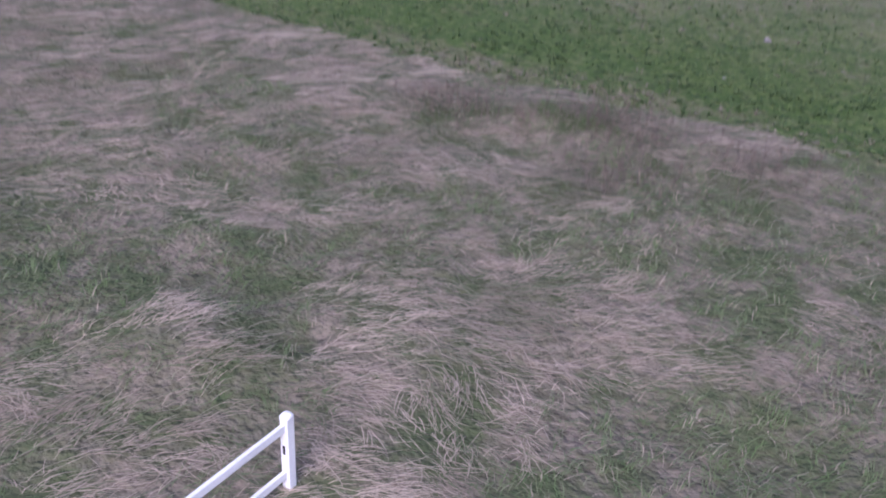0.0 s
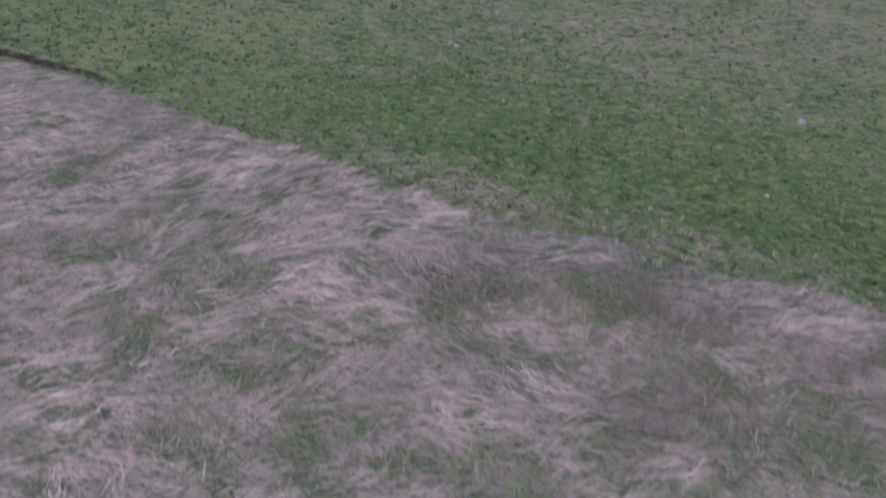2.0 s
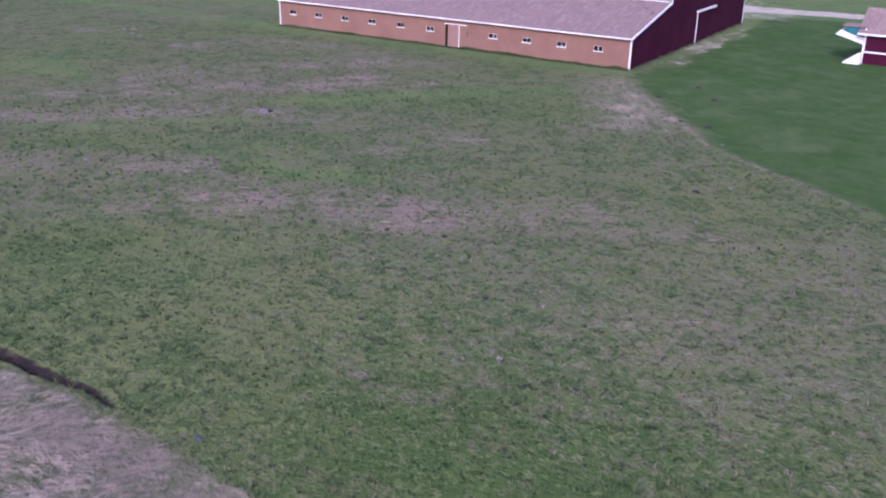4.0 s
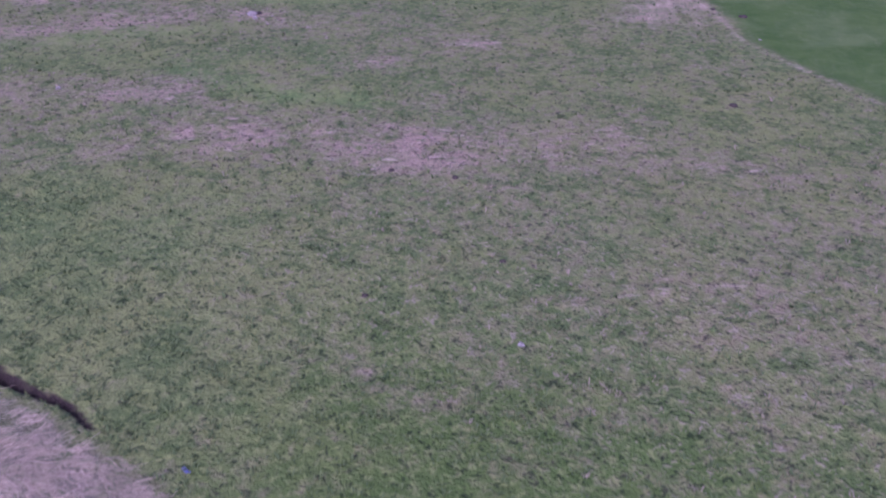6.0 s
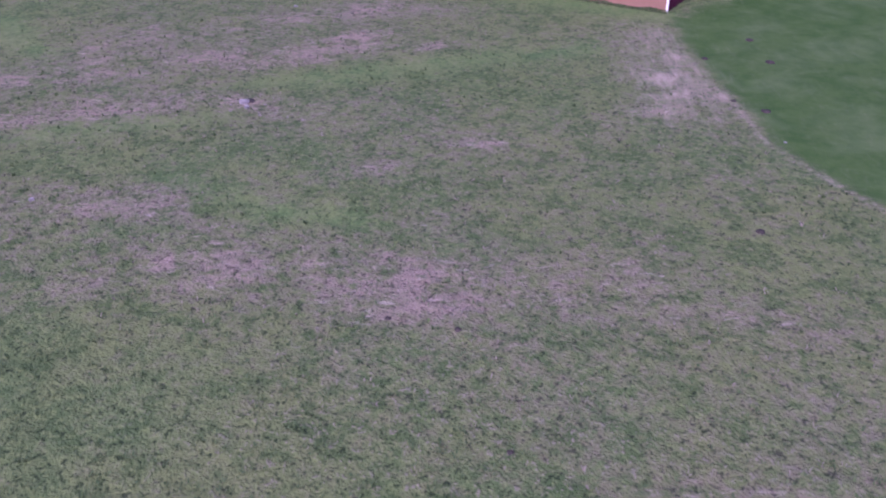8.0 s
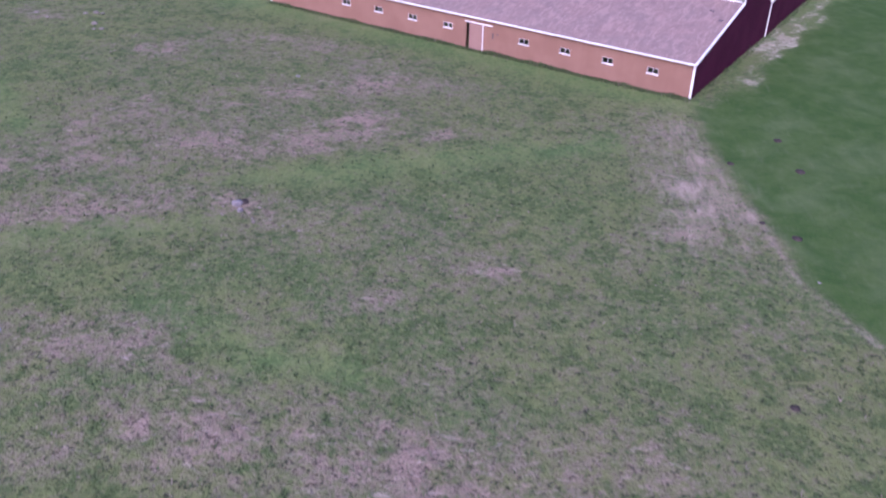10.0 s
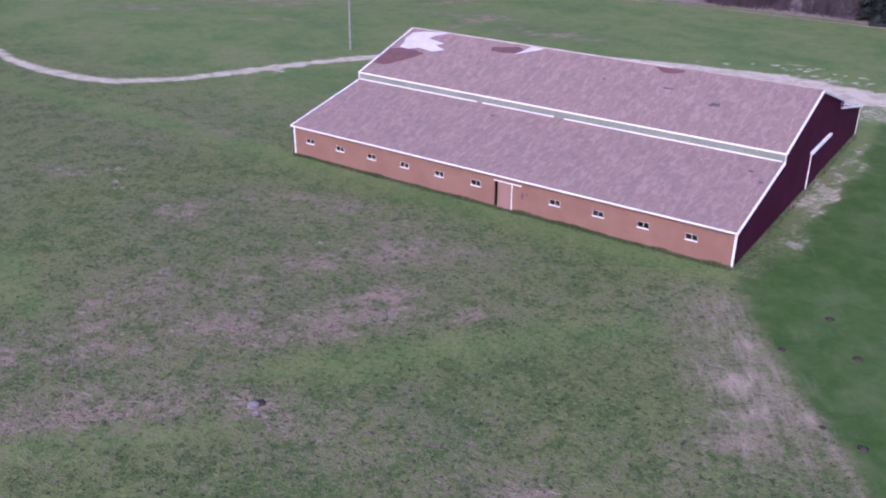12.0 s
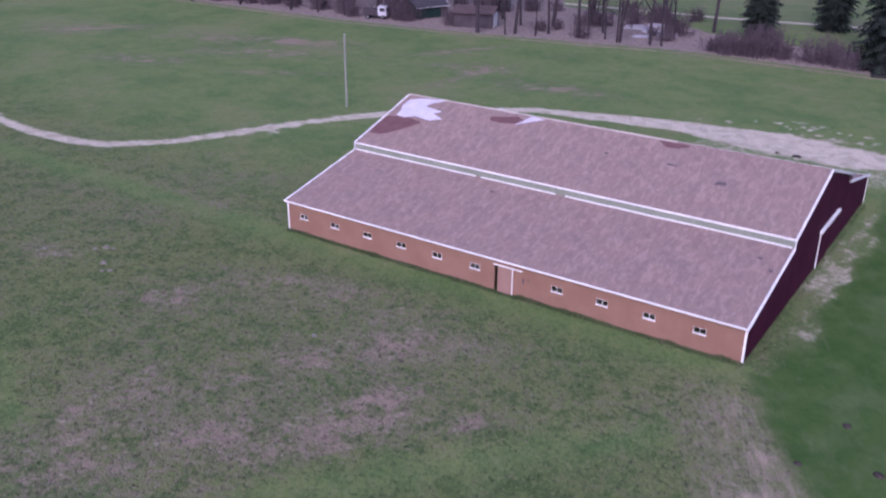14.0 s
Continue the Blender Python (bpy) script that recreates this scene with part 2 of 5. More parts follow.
def glass_material():
    n = Nodes("window_glass", 0.03)
    n.bsdf.inputs["Transmission Weight"].default_value = 1.0
    n.bsdf.inputs["Specular IOR Level"].default_value = 0.5
    return n.done((0.75, 0.82, 0.82))


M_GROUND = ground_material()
M_ROUGH = blade_material("lodged_grass", (0.57, 0.462, 0.366), (0.160, 0.130, 0.100), (0.046, 0.098, 0.028), (0.100, 0.160, 0.052))
M_TUFT = blade_material("meadow_grass", (0.235, 0.198, 0.160), (0.120, 0.104, 0.080), (0.032, 0.060, 0.022), (0.090, 0.130, 0.046))
M_STALK = worn("dead_stalk", (0.10, 0.078, 0.062), (0.19, 0.150, 0.122), 3, 30)
M_WHITE = worn("white_paint", (0.80, 0.79, 0.78), (0.66, 0.65, 0.63), 1.2, 22, 0.55)
M_VINYL = worn("white_vinyl", (0.82, 0.82, 0.83), (0.70, 0.70, 0.70), 2.0, 30, 0.4, bump=0.08)
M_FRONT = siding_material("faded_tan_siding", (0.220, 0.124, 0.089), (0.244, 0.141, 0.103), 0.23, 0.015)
M_LEAF = siding_material("bleached_door_siding", (0.246, 0.150, 0.120), (0.275, 0.172, 0.142), 0.23, 0.015)
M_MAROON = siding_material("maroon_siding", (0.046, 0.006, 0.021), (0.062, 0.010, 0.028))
M_ROOF = roof_material()
M_CLEAR = siding_material("translucent_panel", (0.185, 0.205, 0.160), (0.225, 0.245, 0.195), 0.3)
M_UNDER = worn("bare_roof_deck", (0.106, 0.054, 0.056), (0.142, 0.078, 0.078), 1.2, 10, 0.9)
M_LIFT = worn("shingle_underside", (0.075, 0.062, 0.068), (0.115, 0.092, 0.098), 3, 14, 0.9)
M_CREAM = worn("cream_cap_strip", (0.46, 0.41, 0.36), (0.34, 0.29, 0.25), 0.8, 9, 0.7)
M_WRAP = worn("white_roof_wrap", (0.54, 0.52, 0.57), (0.44, 0.42, 0.47), 1.0, 8, 0.5)
M_GLASS = glass_material()
M_DARK = worn("black_rubber", (0.012, 0.012, 0.013), (0.028, 0.027, 0.027), 2, 20, 0.8)
M_METAL = worn("galvanised_steel", (0.42, 0.43, 0.44), (0.30, 0.30, 0.31), 2, 30, 0.45, 0.8)
M_STONE = worn("pale_stone", (0.26, 0.245, 0.245), (0.13, 0.118, 0.122), 1.5, 9, 0.9, bump=0.6, dist=0.03)
M_RUBBLE = worn("bleached_stone", (0.22, 0.195, 0.165), (0.14, 0.124, 0.108), 2.0, 12, 0.9, bump=0.5, dist=0.02)
M_SOIL = worn("turned_soil", (0.024, 0.020, 0.018), (0.054, 0.045, 0.040), 2.5, 14, 0.95, bump=0.8, dist=0.03)
M_POLE = worn("weathered_pole_wood", (0.165, 0.178, 0.150), (0.235, 0.245, 0.208), 1.0, 30, 0.9, stretch=(1, 1, 0.08))
M_BARK = worn("grey_bark", (0.026, 0.021, 0.025), (0.056, 0.045, 0.050), 1.2, 12, 0.95, stretch=(1, 1, 0.2), bump=0.8, dist=0.03)
M_TWIG = worn("bare_twig", (0.070, 0.050, 0.054), (0.115, 0.084, 0.088), 1.0, 8, 0.95)
M_BRUSH = worn("brush_twig", (0.062, 0.046, 0.056), (0.105, 0.080, 0.090), 0.8, 6, 0.95)
M_NEEDLE = worn("spruce_needle", (0.014, 0.020, 0.016), (0.028, 0.038, 0.029), 0.8, 6, 0.85)
M_GREENWALL = siding_material("dark_green_siding", (0.012, 0.027, 0.024), (0.018, 0.036, 0.031))
M_GREYWALL = siding_material("grey_brown_siding", (0.050, 0.042, 0.048), (0.074, 0.062, 0.068))
M_GREYROOF = worn("grey_metal_roof", (0.034, 0.032, 0.038), (0.060, 0.056, 0.066), 0.5, 6, 0.6)
M_BROWNROOF = worn("brown_shed_roof", (0.060, 0.042, 0.044), (0.090, 0.066, 0.066), 0.7, 8, 0.85)
M_TEAL = worn("teal_paint", (0.020, 0.14, 0.16), (0.035, 0.19, 0.20), 1, 12, 0.5)
M_BLUE = worn("blue_plastic", (0.06, 0.075, 0.16), (0.09, 0.11, 0.20), 2, 16, 0.5)
M_PILE = worn("weathered_sheet", (0.34, 0.33, 0.36), (0.20, 0.19, 0.21), 1.2, 6, 0.7, bump=0.6, dist=0.05)
M_TARP = worn("pale_tarp", (0.50, 0.49, 0.53), (0.36, 0.35, 0.38), 0.8, 6, 0.6, bump=0.6, dist=0.05)


# ---- builders ----
def part(name, bm, material, parent=None, label=""):
    me = bpy.data.meshes.new(name)
    bm.normal_update()
    bm.to_mesh(me)
    bm.free()
    me.materials.append(material)
    ob = new(name, me)
    if parent:
        ob.parent = parent
    if label:
        tagged(ob, label)
    return ob


def base(name, x, y, z=0.0, rz=0.0, label="", category="", group="", kind=""):
    ob = new(name)
    ob.empty_display_size = 0.3
    ob.matrix_world = pose(x, y, z, 0, 0, rz)
    return tagged(ob, label, category, group, kind)


def block(bm, x0, y0, z0, x1, y1, z1, bevel=0.0):
    r = bmesh.ops.create_cube(bm, size=1.0, matrix=Matrix.LocRotScale(((x0 + x1) / 2, (y0 + y1) / 2, (z0 + z1) / 2), None, (abs(x1 - x0), abs(y1 - y0), abs(z1 - z0))))
    if bevel:
        edges = list({e for v in r["verts"] for e in v.link_edges})
        bmesh.ops.bevel(bm, geom=edges, offset=bevel, segments=2, profile=0.5, affect="EDGES")
    return bm


def one(*box, bevel=0.0):
    return block(bmesh.new(), *box, bevel=bevel)


def prism(outline, x0, x1):
    """An outline of (y, z) points drawn out along x."""
    bm = bmesh.new()
    a = [bm.verts.new((x0, y, z)) for y, z in outline]
    b = [bm.verts.new((x1, y, z)) for y, z in outline]
    bm.faces.new(a[::-1])
    bm.faces.new(b)
    for i in range(len(a)):
        j = (i + 1) % len(a)
        bm.faces.new((a[i], a[j], b[j], b[i]))
    bmesh.ops.recalc_face_normals(bm, faces=bm.faces)
    return bm


def beam(bm, p, q, w, h, up=(0, 0, 1)):
    """A straight squared timber from p to q."""
    p, q = Vector(p), Vector(q)
    d = (q - p).normalized()
    s = d.cross(Vector(up)).normalized() * w / 2
    u = s.cross(d).normalized() * h / 2
    c = [bm.verts.new(e + a * s + b * u) for e in (p, q) for a, b in ((-1, -1), (1, -1), (1, 1), (-1, 1))]
    for f in ((0, 1, 2, 3), (7, 6, 5, 4), (0, 4, 5, 1), (1, 5, 6, 2), (2, 6, 7, 3), (3, 7, 4, 0)):
        bm.faces.new([c[i] for i in f])
    bmesh.ops.recalc_face_normals(bm, faces=bm.faces)
    return bm


def tube(bm, pts, radii, sides=6):
    """A tapered, bent round limb through pts."""
    rings = []
    for i, p in enumerate(pts):
        p = Vector(p)
        d = (Vector(pts[min(i + 1, len(pts) - 1)]) - Vector(pts[max(i - 1, 0)])).normalized()
        a = d.orthogonal().normalized()
        b = d.cross(a)
        rings.append([bm.verts.new(p + radii[i] * (math.cos(2 * math.pi * k / sides) * a + math.sin(2 * math.pi * k / sides) * b)) for k in range(sides)])
    for r, s in zip(rings, rings[1:]):
        best = min(range(sides), key=lambda k: (r[0].co - s[k].co).length)
        s[:] = s[best:] + s[:best]
        for k in range(sides):
            bm.faces.new((r[k], r[(k + 1) % sides], s[(k + 1) % sides], s[k]))
    bm.faces.new(rings[0][::-1])
    bm.faces.new(rings[-1])
    return bm


def array_mesh(name, verts, faces, material, cover=None, soil=None, sward=None, bleached=None, smooth=False):
    """A mesh object from numpy arrays; faces all have the same number of corners."""
    me = bpy.data.meshes.new(name)
    nf, k = faces.shape
    me.vertices.add(len(verts))
    me.vertices.foreach_set("co", verts.astype(np.float32).ravel())
    me.loops.add(nf * k)
    me.loops.foreach_set("vertex_index", faces.astype(np.int32).ravel())
    me.polygons.add(nf)
    me.polygons.foreach_set("loop_start", np.arange(0, nf * k, k, dtype=np.int32))
    if smooth:
        me.polygons.foreach_set("use_smooth", np.ones(nf, dtype=bool))
    for key, data in (("cover", cover), ("soil", soil), ("sward", sward), ("bleached", bleached)):
        if data is not None:
            at = me.color_attributes.new(key, "FLOAT_COLOR", "POINT")
            at.data.foreach_set("color", np.c_[data, np.ones(len(data))].astype(np.float32).ravel())
    me.update(calc_edges=True)
    me.materials.append(material)
    return new(name, me)


def lattice(ix, iy, salt):
    h = (ix.astype(np.int64) * 374761393 + iy.astype(np.int64) * 668265263 + salt * 1442695041) & 0x7FFFFFFF
    h = ((h ^ (h >> 13)) * 1274126177) & 0x7FFFFFFF
    return ((h ^ (h >> 16)) & 0xFFFF) / 65535.0


def vnoise(x, y, size, salt=0, octaves=3):
    """Smooth noise of 0 to 1 over the plan, with lumps about 'size' metres wide."""
    out, amp, tot = 0.0, 1.0, 0.0
    for o in range(octaves):
        u, v = x / size * 2 ** o + 19.7 * o, y / size * 2 ** o - 7.3 * o
        iu, iv = np.floor(u), np.floor(v)
        fu, fv = u - iu, v - iv
        fu, fv = fu * fu * (3 - 2 * fu), fv * fv * (3 - 2 * fv)
        n = (lattice(iu, iv, salt + o) * (1 - fu) + lattice(iu + 1, iv, salt + o) * fu) * (1 - fv) + (lattice(iu, iv + 1, salt + o) * (1 - fu) + lattice(iu + 1, iv + 1, salt + o) * fu) * fv
        out, tot, amp = out + n * amp, tot + amp, amp * 0.5
    return out / tot


def soft(v, lo, hi):
    k = np.clip((v - lo) / (hi - lo), 0, 1)
    return k * k * (3 - 2 * k)


def near_line(x, y, pts):
    """Distance to a bent line of points (x, y, half width), less the half width there."""
    best = np.full(x.shape, 1e9)
    for (ax, ay, aw), (bx, by, bw) in zip(pts, pts[1:]):
        dx, dy = bx - ax, by - ay
        k = np.clip(((x - ax) * dx + (y - ay) * dy) / (dx * dx + dy * dy), 0, 1)
        best = np.minimum(best, np.hypot(x - ax - k * dx, y - ay - k * dy) - (aw + k * (bw - aw)))
    return best


def blob(x, y, cx, cy, rx, ry, turn=0.0):
    c, s = math.cos(radians(turn)), math.sin(radians(turn))
    u, v = (x - cx) * c + (y - cy) * s, -(x - cx) * s + (y - cy) * c
    return np.exp(-((u / rx) ** 2 + (v / ry) ** 2))


# ---- the plan of the ground ----
ROUGH_EDGE = ((-60, -61.6), (-0.5, -62.75), (6, -62.6), (8, -62.5), (10, -62.8), (12.4, -63.05), (14.6, -63.2), (17, -63.65), (19, -63.5), (21, -63.8), (23.5, -64.1), (25.4, -63.7), (27, -63.6), (29, -63.8), (31.3, -63.3), (33.3, -64.0), (35, -64.1), (60, -66))
LAWN_EDGE = ((0.5, -0.8), (3.4, -6.4), (6.7, -10.8), (9.1, -13.9), (11.6, -17.2), (13.6, -20.3), (17.7, -23.2), (40, -38))
LANE_WEST = ((-130, 16, 1.0), (-104, 8, 0.9), (-95.2, 5.3, 0.85), (-87.1, 4.7, 0.95), (-80, 5.2, 1.1), (-75.2, 7.0, 1.25), (-70.8, 11.6, 1.2), (-67.7, 17.4, 1.2), (-64.8, 24, 1.25), (-61.2, 30.5, 1.25), (-57.2, 36.2, 1.3), (-50.5, 42.8, 1.3), (-42.5, 48.4, 1.3), (-34, 50.3, 1.7), (-25, 52.2, 2.3), (-19, 51.9, 3.3), (-12, 51.8, 4.2), (-4, 51.5, 4.1), (2.5, 52.4, 3.0), (14, 54, 2.4), (60, 58, 2.3))
LANE_NORTH = ((-160, 118, 1.0), (-90, 129, 1.0), (-73, 130.9, 1.0), (-46, 132.6, 1.0), (-23, 136.7, 1.0), (40, 145, 1.0), (120, 160, 1.0))
WOOD_EDGE = ((-400, 76), (-150, 84), (-107, 84.5), (-84, 87), (-60, 91), (-41, 95), (-22, 94.6), (-8, 94.3), (60, 98), (400, 120))
# drifts of dead grass: bent lines of (x, y, half width), and how strong each is
DRIFTS = (
    (((-40, -68, 1.2), (-9.8, -50.8, 0.7), (-7.6, -49.8, 0.6), (-3.9, -47.3, 0.6), (-1.4, -45.3, 0.5)), 0.26),
    (((-5.6, -46.4, 0.5), (-3.2, -45.0, 0.7), (-0.7, -44.4, 0.8), (1.2, -44.4, 1.2), (3.1, -43.7, 1.3), (4.6, -43.1, 1.2), (6.4, -42.8, 0.6)), 0.40),
    (((2.6, -42.4, 0.4), (3.4, -42.0, 0.4), (4.8, -40.7, 0.4), (6.2, -40.0, 0.4), (7.3, -39.8, 0.2)), 0.38),
    (((-40, -58, 1.6), (-16.2, -46.5, 1.2), (-13.3, -44.2, 1.4), (-10.9, -42.5, 1.2), (-8.6, -42.3, 0.5)), 0.34),
)
LESSER_DRIFTS = (
    (((-11.3, -44.7, 0.3), (-8.4, -43.3, 0.5), (-4.2, -42.7, 0.3), (-2.9, -42.4, 0.3), (-0.2, -41.5, 0.4), (2.0, -40.9, 0.3)), 0.36),
    (((-13.1, -48.6, 0.4), (-8.7, -46.2, 0.5), (-6.8, -45.4, 0.3)), 0.22),
    (((6.4, -42.2, 0.7), (7.8, -41.2, 0.5), (9.6, -40.1, 0.4), (12.2, -38.4, 0.4), (12.9, -37.0, 0.3)), 0.22),
    (((12.4, -40.2, 0.3), (17.1, -37.2, 0.4), (21, -36, 0.3)), 0.16),
    (((-46, -56, 1.6), (-25.8, -40.1, 1.1), (-22.6, -36.8, 1.1), (-20.2, -33.2, 1.2), (-18.0, -30.9, 1.2), (-15.4, -30.3, 0.6)), 0.40),
)
# lone patches of dead grass: (x, y, radius across, radius along, turn)
MEADOW_PATCHES = ((-30.6, -28.7, 1.6, 1.0, 40), (-28.2, -32.6, 2.2, 1.3, 45), (-30.8, -35.0, 1.1, 0.7, 40), (-31.4, -23.4, 1.9, 1.0, 40), (-26.0, -20.8, 1.6, 0.8, 40), (-22.5, -25.6, 1.9, 1.0, 45), (-18.0, -25.2, 1.2, 0.7, 45), (-17.0, -21.1, 1.9, 1.1, 45), (-17.0, -18.6, 1.2, 0.5, 45), (-17.3, -16.9, 1.5, 0.6, 45), (-20.6, -11.6, 2.6, 0.9, 40), (-25.0, -16.4, 1.8, 0.8, 40), (-11.0, -15.9, 1.4, 0.5, 40), (-40.0, -15.7, 1.3, 0.8, 20), (-13.5, -30.4, 1.4, 0.8, 30), (-2.9, -34.0, 1.1, 0.7, 50), (0.3, -28.2, 1.0, 0.4, 40))
NEAR_PATCHES = ((7.4, -33.3, 0.6, 0.3, 40), (2.6, -37.3, 1.2, 0.5, 40), (12.6, -26.5, 1.4, 0.8, 40), (11.8, -36.6, 1.6, 0.7, 40), (15.6, -30.3, 0.9, 0.5, 20), (10.9, -56.6, 1.3, 0.35, 10), (12.8, -56.3, 0.7, 0.35, 0), (14.8, -55.9, 0.9, 0.35, 10), (15.6, -54.3, 0.5, 0.3, 0), (15.8, -50.5, 0.8, 0.5, 30), (18.5, -47.2, 1.2, 0.6, 30), (-1.5, -52.7, 0.8, 0.4, 30), (6.4, -55.6, 0.6, 0.3, 30), (-8.5, -51.8, 0.8, 0.3, 30), (16.8, -37.5, 1.5, 0.6, 30), (24.4, -50.3, 1.2, 0.6, 30), (21.4, -48.4, 1.4, 0.7, 30), (22.6, -51.9, 1.2, 0.6, 30))
FAR_PATCHES = ((-54.2, -15.2, 1.2, 0.6, 10), (-97.5, 53.4, 8, 2.2, 25), (-112, 59, 6, 2, 20), (-60.6, 64, 4.5, 1.6, 10), (-47, 59.5, 5, 1.5, 10), (-140, 52, 7, 2.5, 40), (-61.2, 53, 6, 0.4, 92), (-59.6, 63, 4, 0.4, 78), (-72, 74, 5, 0.8, 60), (-86, 44, 5, 0.7, 30), (-110, 38.7, 5, 1.6, 20), (-97, 65, 6, 1.6, 20))
WEST_PATCHES = ((-24, -7, 4, 1.6, 10), (-33, -8, 4, 1.6, 20), (-61, -1.3, 4, 1.3, 30), (-54, -2.5, 4, 1.1, 30), (-54, 7.5, 4, 1.2, 20), (-38, -14, 3, 1.2, 20), (-45, -22, 3, 1.0, 30))
# stretches greener (-) or drier (+) than the rest: (x, y, radius, radius, turn, amount)
STRETCHES = ((-4, -55.5, 11, 4.5, 10, -0.30), (4, -58.5, 9, 2.6, 5, -0.14), (13, -50, 12, 6, 15, 0.05), (22, -47, 8, 6, 20, 0.04), (-16, -40.5, 8, 2.6, 38, -0.26), (-2, -36.5, 10, 3.2, 35, -0.10), (-1, -29, 7, 4, 30, 0.02), (16, -33, 5, 6, 30, -0.08), (-10, -22, 12, 3.2, 44, -0.22), (-24, -23, 12, 9, 40, 0.06), (0, -20, 5, 4, 40, -0.20), (-20, -3.5, 22, 2.6, 0, -0.24), (-44, -24, 9, 14, 10, -0.22), (20, -59.5, 9, 2.5, 0, -0.10), (29, -56, 5, 7, 0, -0.12))
# smooth fresh grass in swathes: (x, y, half width)
SWATHES = (((-42.7, -29.7, 2.5), (-34, -31, 0.6)), ((-18.5, -30.0, 0.3), (-16.7, -27.6, 1.0), (-14.0, -24.4, 1.4), (-10.2, -20.2, 1.6), (-7.0, -16.5, 1.4), (-1.6, -11.2, 1.0)), ((-40, -55, 0.6), (-23.7, -41.5, 0.6), (-20.4, -38.6, 0.7), (-17.3, -35.4, 0.6), (-15.0, -32.6, 0.3)), ((-12, -40.6, 0.3), (-5, -40.6, 0.9), (0, -38.8, 0.5)))
PALE_HEARTS = ((4.9, -13.7, 1.5, 1.0, 50), (6.4, -16.2, 1.3, 0.6, 50), (9.2, -14.8, 1.5, 0.6, 40), (4.2, -9.4, 0.9, 0.6, 50), (6.6, -19.2, 0.9, 0.5, 50))


def lawn_x(y):
    return np.interp(y, [p[1] for p in LAWN_EDGE][::-1], [p[0] for p in LAWN_EDGE][::-1])


def fresh_grass(x, y):
    """How far smooth fresh growth covers a place."""
    near_wall = 0.85 * np.exp(-((y + 1.2) / 2.0) ** 2) * (x < 1)
    out = np.maximum(soft(y, -6, 26), near_wall)
    wob = (vnoise(x, y, 2.4, 5, 3) - 0.5) * 2.4
    for line in SWATHES:
        out = np.maximum(out, 0.62 * soft(-near_line(x, y, line) + wob, -1.4, 0.9))
    return out


def line_y(x, pts):
    return np.interp(x, [p[0] for p in pts], [p[1] for p in pts])


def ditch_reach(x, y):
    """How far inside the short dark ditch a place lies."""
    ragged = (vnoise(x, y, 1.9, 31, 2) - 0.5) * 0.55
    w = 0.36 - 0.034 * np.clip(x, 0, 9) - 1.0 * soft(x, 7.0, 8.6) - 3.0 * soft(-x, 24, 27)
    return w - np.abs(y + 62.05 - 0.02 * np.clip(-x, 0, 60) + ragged)


